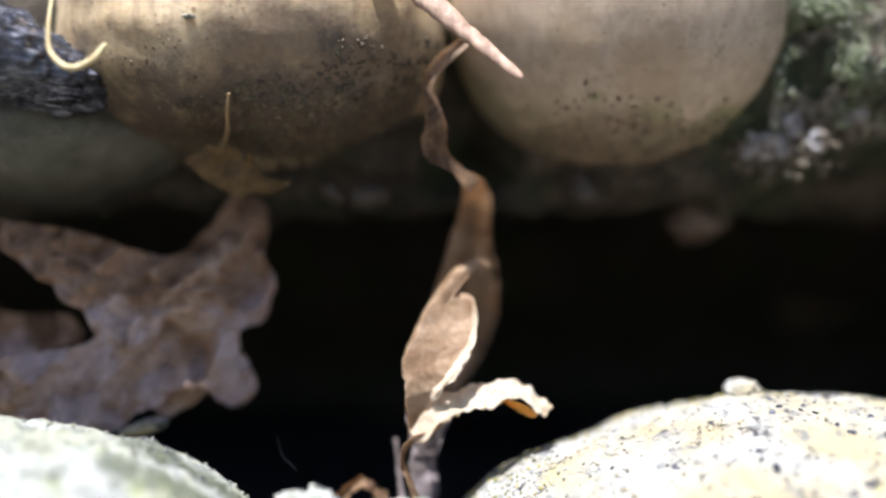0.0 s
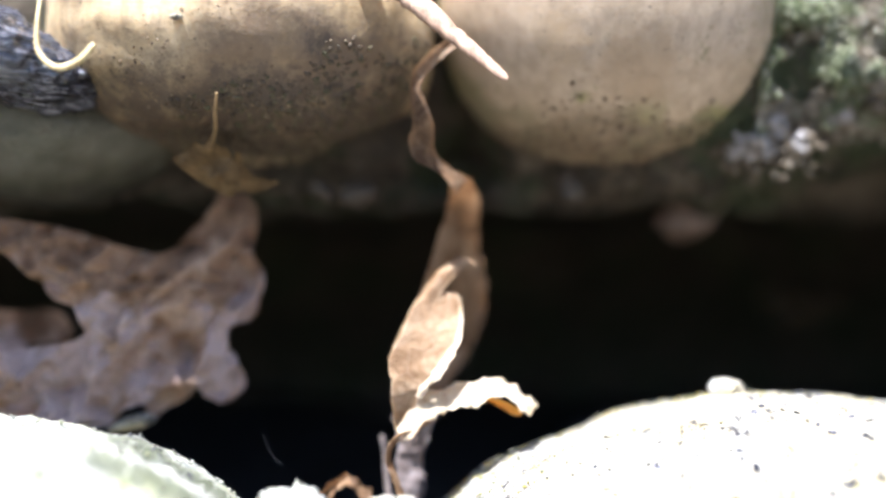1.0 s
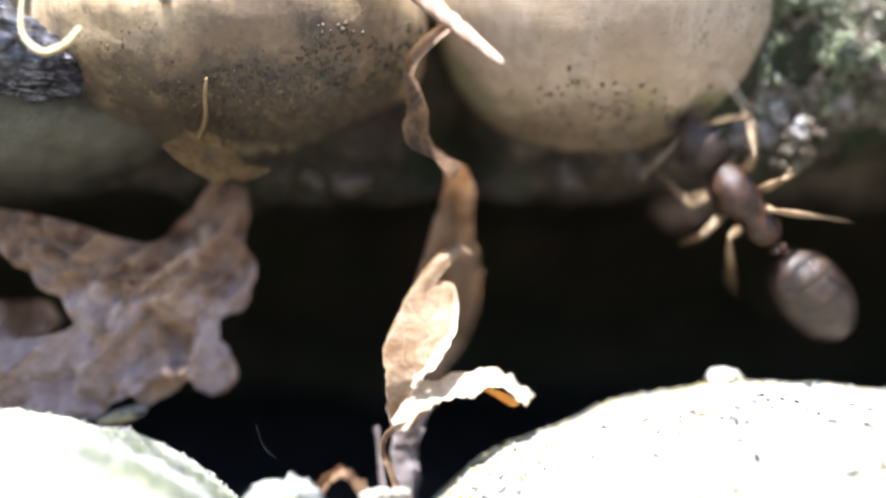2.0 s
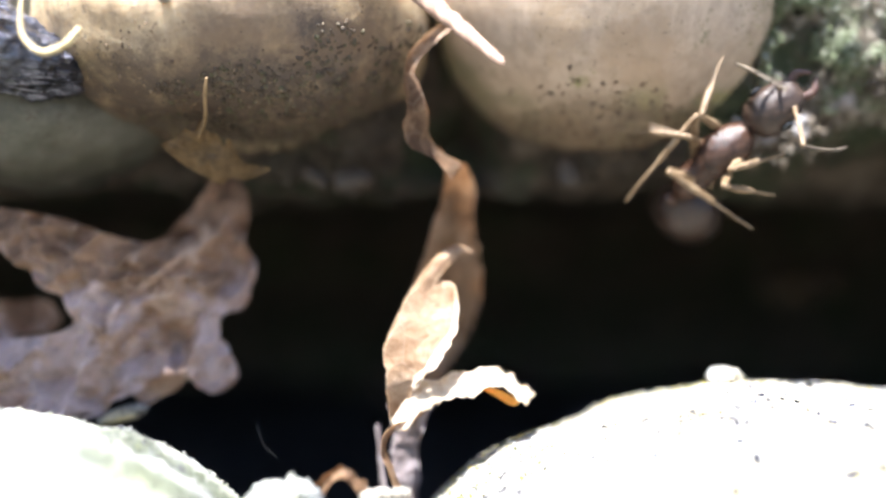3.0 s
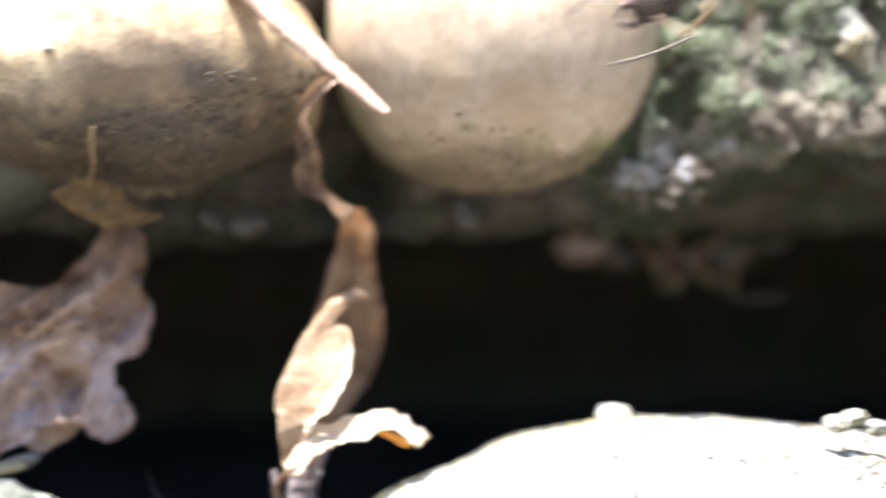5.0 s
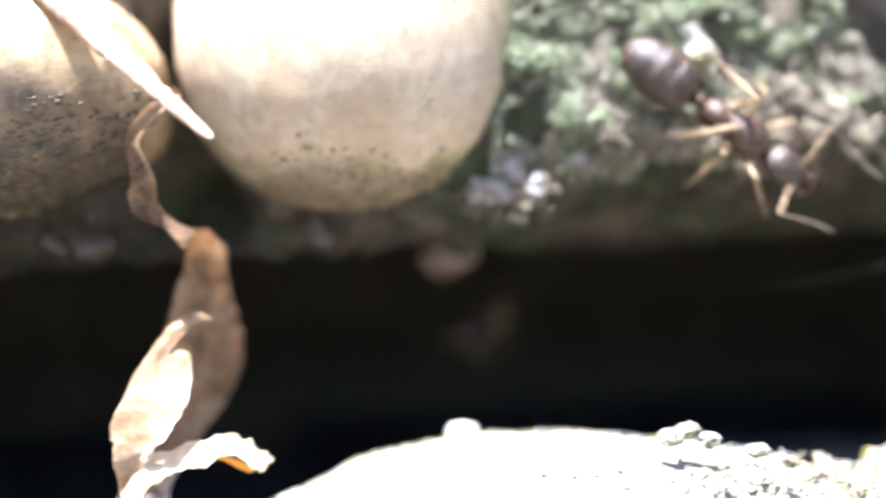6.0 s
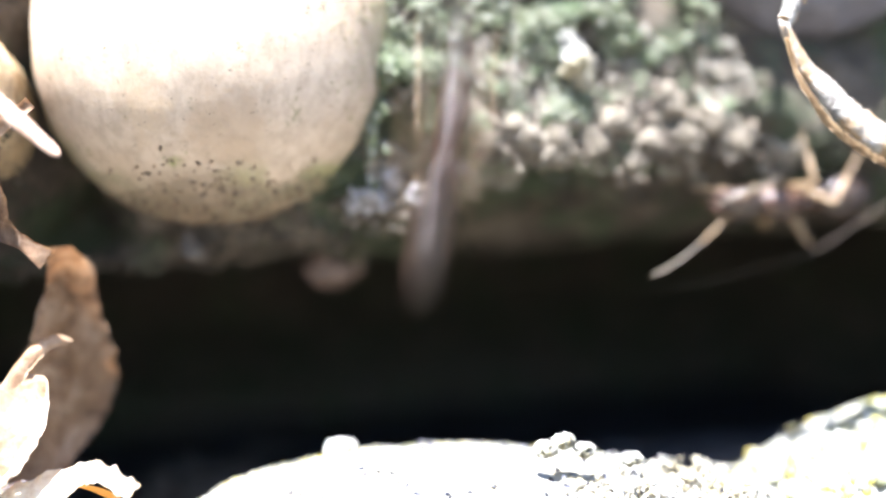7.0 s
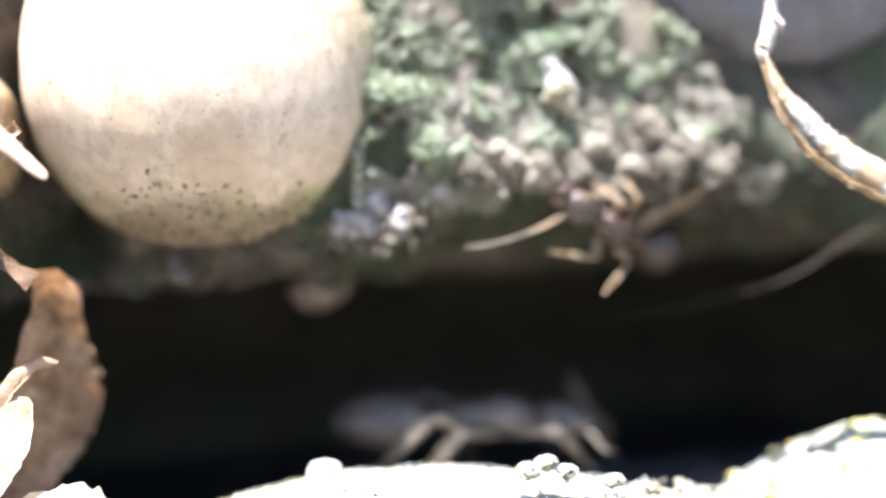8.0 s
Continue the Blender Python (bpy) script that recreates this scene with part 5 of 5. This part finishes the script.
    rows = [
        (0.0, stance((24.53, 62.00, 10.95), (0.2, -1, 0), under)),
        (4.0, stance((22.95, 58.00, 11.87), (0.2, -1, 0), under)),
        (4.3, stance((17.63, 46.00, 13.51), (0.5, -0.9, 0.05), under)),
        (4.6, stance((15.23, 41.50, 14.35), (0.85, -0.6, 0), under)),
        (5.0, stance((15.23, 41.00, 15.08), (0.9, -0.5, -0.05), under)),
        (5.2, stance((15.03, 41.00, 14.98), (0.9, -0.5, -0.05), under)),
        (6.0, stance((13.33, 50.00, 11.61), (0.4, 0.9, 0), under)),
        (6.3, stance((11.86, 54.00, 11.04), (-0.5, 0.5, 0), under)),
        (6.6, stance((12.89, 46.00, 12.59), (-0.1, -0.9, 0.1), under)),
        (6.8, stance((12.43, 34.00, 15.65), (0.6, -0.6, 0.3), (-0.3, -0.8, -0.4))),
        (6.9, stance((13.19, 32.00, 16.79), (0.6, -0.4, 0.7), (-0.3, -0.8, -0.4))),
        (6.966, stance((13.4, 31.60, 16.9), (0.3, -0.2, 1), front)),
        (7.0, stance((13.75, 31.10, 20.1), (0.2, -0.2, 1), front)),
        (7.034, stance((14.1, 30.60, 22.5), (0.1, -0.2, 1), front)),
        (7.1, stance((14.42, 30.00, 22.6), (0.1, -0.1, 1), front)),
        (7.2, stance((14.74, 29.50, 25.9), (0.1, -0.1, 1), front)),
        (7.4, stance((15.09, 29.00, 32.17), (0.1, 0, 1), front)),
        (8.0, stance((16.19, 29.00, 38.39), (0.3, 0, 1), front)),
    ]
    stride(deep, rows, [(4.0, 4.7), (5.0, 7.6)], 2)
    rows = [
        (0.0, stance((11.50, 26.40, 29.44), (-0.3, 0, -1), front)),
        (4.7, stance((10.88, 26.60, 27.49), (-0.3, 0, -1), front)),
        (4.9, stance((12.43, 27.20, 24.72), (-0.7, 0, -0.6), front)),
        (5.0, stance((12.3, 27.40, 24.2), (-0.8, 0, -0.4), front)),
        (5.1, stance((11.9, 27.60, 22.8), (-0.9, -0.1, -0.25), front)),
        (5.2, stance((11.75, 27.80, 21.94), (-0.2, -0.1, -1), front)),
        (5.6, stance((15.20, 29.60, 20.96), (0.5, -0.1, -0.8), front)),
        (6.1, stance((20.6, 30.20, 19.6), (0.7, -0.1, -0.5), front)),
        (6.3, stance((21.9, 30.40, 19.0), (0.75, -0.4, -0.3), (0.2, -1, 0.2))),
        (6.4, stance((20.45, 30.60, 20.62), (0.35, -0.2, 0.85), front)),
        (6.467, stance((20.3, 30.60, 20.9), (0.0, -0.1, 1), front)),
        (6.5, stance((19.4, 30.80, 23.2), (-0.1, -0.1, 1), front)),
        (6.534, stance((18.7, 30.60, 24.6), (-0.1, -0.1, 1), front)),
        (6.6, stance((18.54, 30.60, 24.04), (-0.1, -0.1, 1), front)),
        (6.7, stance((18.32, 30.60, 24.55), (-0.3, -0.1, 1), front)),
        (6.8, stance((17.33, 30.60, 29.25), (-0.2, 0, 1), front)),
        (7.2, stance((16.97, 30.20, 38.81), (-0.2, 0, 1), front)),
        (8.0, stance((16.75, 30.20, 42.78), (-0.2, 0, 1), front)),
    ]
    stride(climber, rows, [(4.6, 7.2)], 3, [
        (5.12, 5.22, {("feeler", -1): (6.65, 28.80, 18.16), ("front", -1): (8.13, 28.80, 20.97)}),
        (6.28, 6.32, {("middle", -1): (16.78, 30.00, 17.30), ("front", -1): (18.23, 30.00, 17.05), ("hind", -1): (20.73, 29.80, 15.55), ("feeler", -1): (26.08, 29.50, 15.15)}),
    ])
    near = (-0.92, -0.38, 0.02)
    rows = [
        (0.0, stance((51.05, 33.00, 17.39), (-0.95, -0.1, -0.05), under)),
        (6.3, stance((42.0, 33.50, 17.49), (-0.95, -0.1, -0.05), under)),
        (6.6, stance((36.5, 33.60, 17.45), (-0.95, -0.1, -0.05), under)),
        (6.8, stance((31.20, 32.85, 17.96), (-0.95, -0.2, -0.05), under)),
        (7.0, stance((27.71, 32.64, 17.54), (-0.92, -0.3, -0.05), under)),
        (7.1, stance((27.18, 32.64, 18.01), (-0.9, -0.35, -0.05), under)),
        (7.2, stance((24.56, 32.64, 18.30), (-0.85, -0.4, -0.12), under)),
        (7.3, stance((22.71, 32.64, 16.98), (-0.92, -0.35, -0.10), under)),
        (7.4, stance((22.49, 32.64, 16.80), (-0.93, -0.30, -0.18), under)),
        (7.5, stance((21.93, 32.64, 16.82), (-0.93, -0.30, -0.22), under)),
        (7.6, stance((20.70, 32.64, 16.84), near, under)),
        (7.7, stance((20.52, 32.64, 16.95), near, under)),
        (7.8, stance((20.81, 32.64, 17.16), near, under)),
        (7.9, stance((21.13, 32.64, 17.38), (-0.84, -0.5, 0.22), under)),
        (8.0, stance((21.40, 32.64, 17.56), (-0.82, -0.5, 0.34), under)),
    ]
    stride(edge, rows, [(6.3, 7.6)], 4, [
        (6.95, 7.05, {("feeler", 1): (19.60, 30.80, 13.71), ("front", -1): (21.95, 31.86, 18.17), ("hind", -1): (31.11, 32.45, 19.45), ("front", 1): (25.5, 35.5, 18.2), ("middle", 1): (27.5, 35.8, 18.0), ("hind", 1): (29.5, 35.5, 18.0)}),
        (7.45, 7.65, {("front", -1): (17.28, 31.86, 19.43), ("middle", -1): (20.92, 32.05, 20.22), ("hind", -1): (27.04, 32.45, 19.19), ("front", 1): (20.0, 35.6, 17.2), ("middle", 1): (21.6, 35.8, 17.0), ("hind", 1): (24.0, 35.9, 17.4)}),
        (7.68, 7.88, {("front", -1): (18.27, 31.86, 18.99), ("middle", -1): (20.83, 32.05, 20.23), ("hind", -1): (28.99, 32.45, 20.95), ("feeler", 1): (13.09, 30.48, 14.76), ("feeler", -1): (17.27, 30.97, 18.85), ("front", 1): (20.0, 35.6, 17.2), ("middle", 1): (21.6, 35.8, 17.0), ("hind", 1): (24.0, 35.9, 17.4)}),
        (7.92, 8.0, {("front", -1): (19.65, 31.86, 19.74), ("middle", -1): (20.82, 32.05, 20.44), ("hind", -1): (28.52, 32.45, 20.78), ("hind", 1): (26.56, 32.85, 19.79), ("feeler", 1): (13.60, 30.48, 16.64), ("front", 1): (18.24, 31.47, 16.82), ("middle", 1): (20.27, 31.47, 15.14)}),
    ], [(0.0, None), (7.0, None), (7.5, (0.72, 0.65, 0.0)), (8.0, (0.68, 0.7, -0.1))])
    level = (0, -0.3, 1)
    rows = [
        (0.0, stance((-4.0, 76.00, 1.6), (0.4, -0.9, 0), level)),
        (6.6, stance((-1.0, 70.00, 1.6), (0.4, -0.9, 0), level)),
        (7.0, stance((3.0, 50.00, 3.6), (0.6, -0.7, 0.3), level)),
        (7.2, stance((6.0, 42.50, 7.6), (0.8, -0.1, 0.55), (-0.5, -0.3, 1))),
        (7.4, stance((7.83, 40.00, 9.4), (0.7, -0.1, 0.65), (-0.5, -0.3, 1))),
        (7.466, stance((7.6, 39.80, 9.7), (0.7, -0.1, 0.65), (-0.5, -0.3, 1))),
        (7.5, stance((8.6, 39.80, 10.6), (0.7, -0.1, 0.65), (-0.5, -0.3, 1))),
        (7.534, stance((9.6, 39.60, 11.1), (0.75, -0.1, 0.6), (-0.5, -0.3, 1))),
        (7.6, stance((9.6, 39.40, 10.3), (0.8, -0.1, 0.5), (-0.4, -0.3, 1))),
        (7.7, stance((11.50, 39.00, 10.6), (0.85, -0.15, 0.45), (-0.4, -0.3, 1))),
        (7.8, stance((13.77, 37.37, 11.46), (0.85, -0.2, 0.45), (-0.4, -0.3, 1))),
        (7.9, stance((15.05, 36.80, 10.75), (0.9, -0.25, 0.25), (-0.2, -0.35, 1))),
        (8.0, stance((16.95, 36.30, 9.95), (0.95, -0.28, 0.0), level)),
    ]
    stride(floor_ant, rows, [(6.4, 8.0)], 5, [
        (7.75, 7.85, {("front", -1): (16.21, 37.80, 8.30), ("middle", -1): (14.40, 37.60, 7.77), ("feeler", -1): (20.80, 37.50, 10.90)}),
        (7.95, 8.0, {("middle", -1): (13.30, 35.20, 7.60), ("front", -1): (20.9, 34.9, 7.6), ("hind", -1): (10.8, 35.0, 7.6), ("middle", 1): (16.5, 39.6, 7.6), ("front", 1): (20.5, 39.2, 7.6), ("hind", 1): (12.0, 39.6, 7.6), ("feeler", -1): (22.10, 35.70, 8.20), ("feeler", 1): (22.6, 37.6, 8.4)}),
    ])


motions()
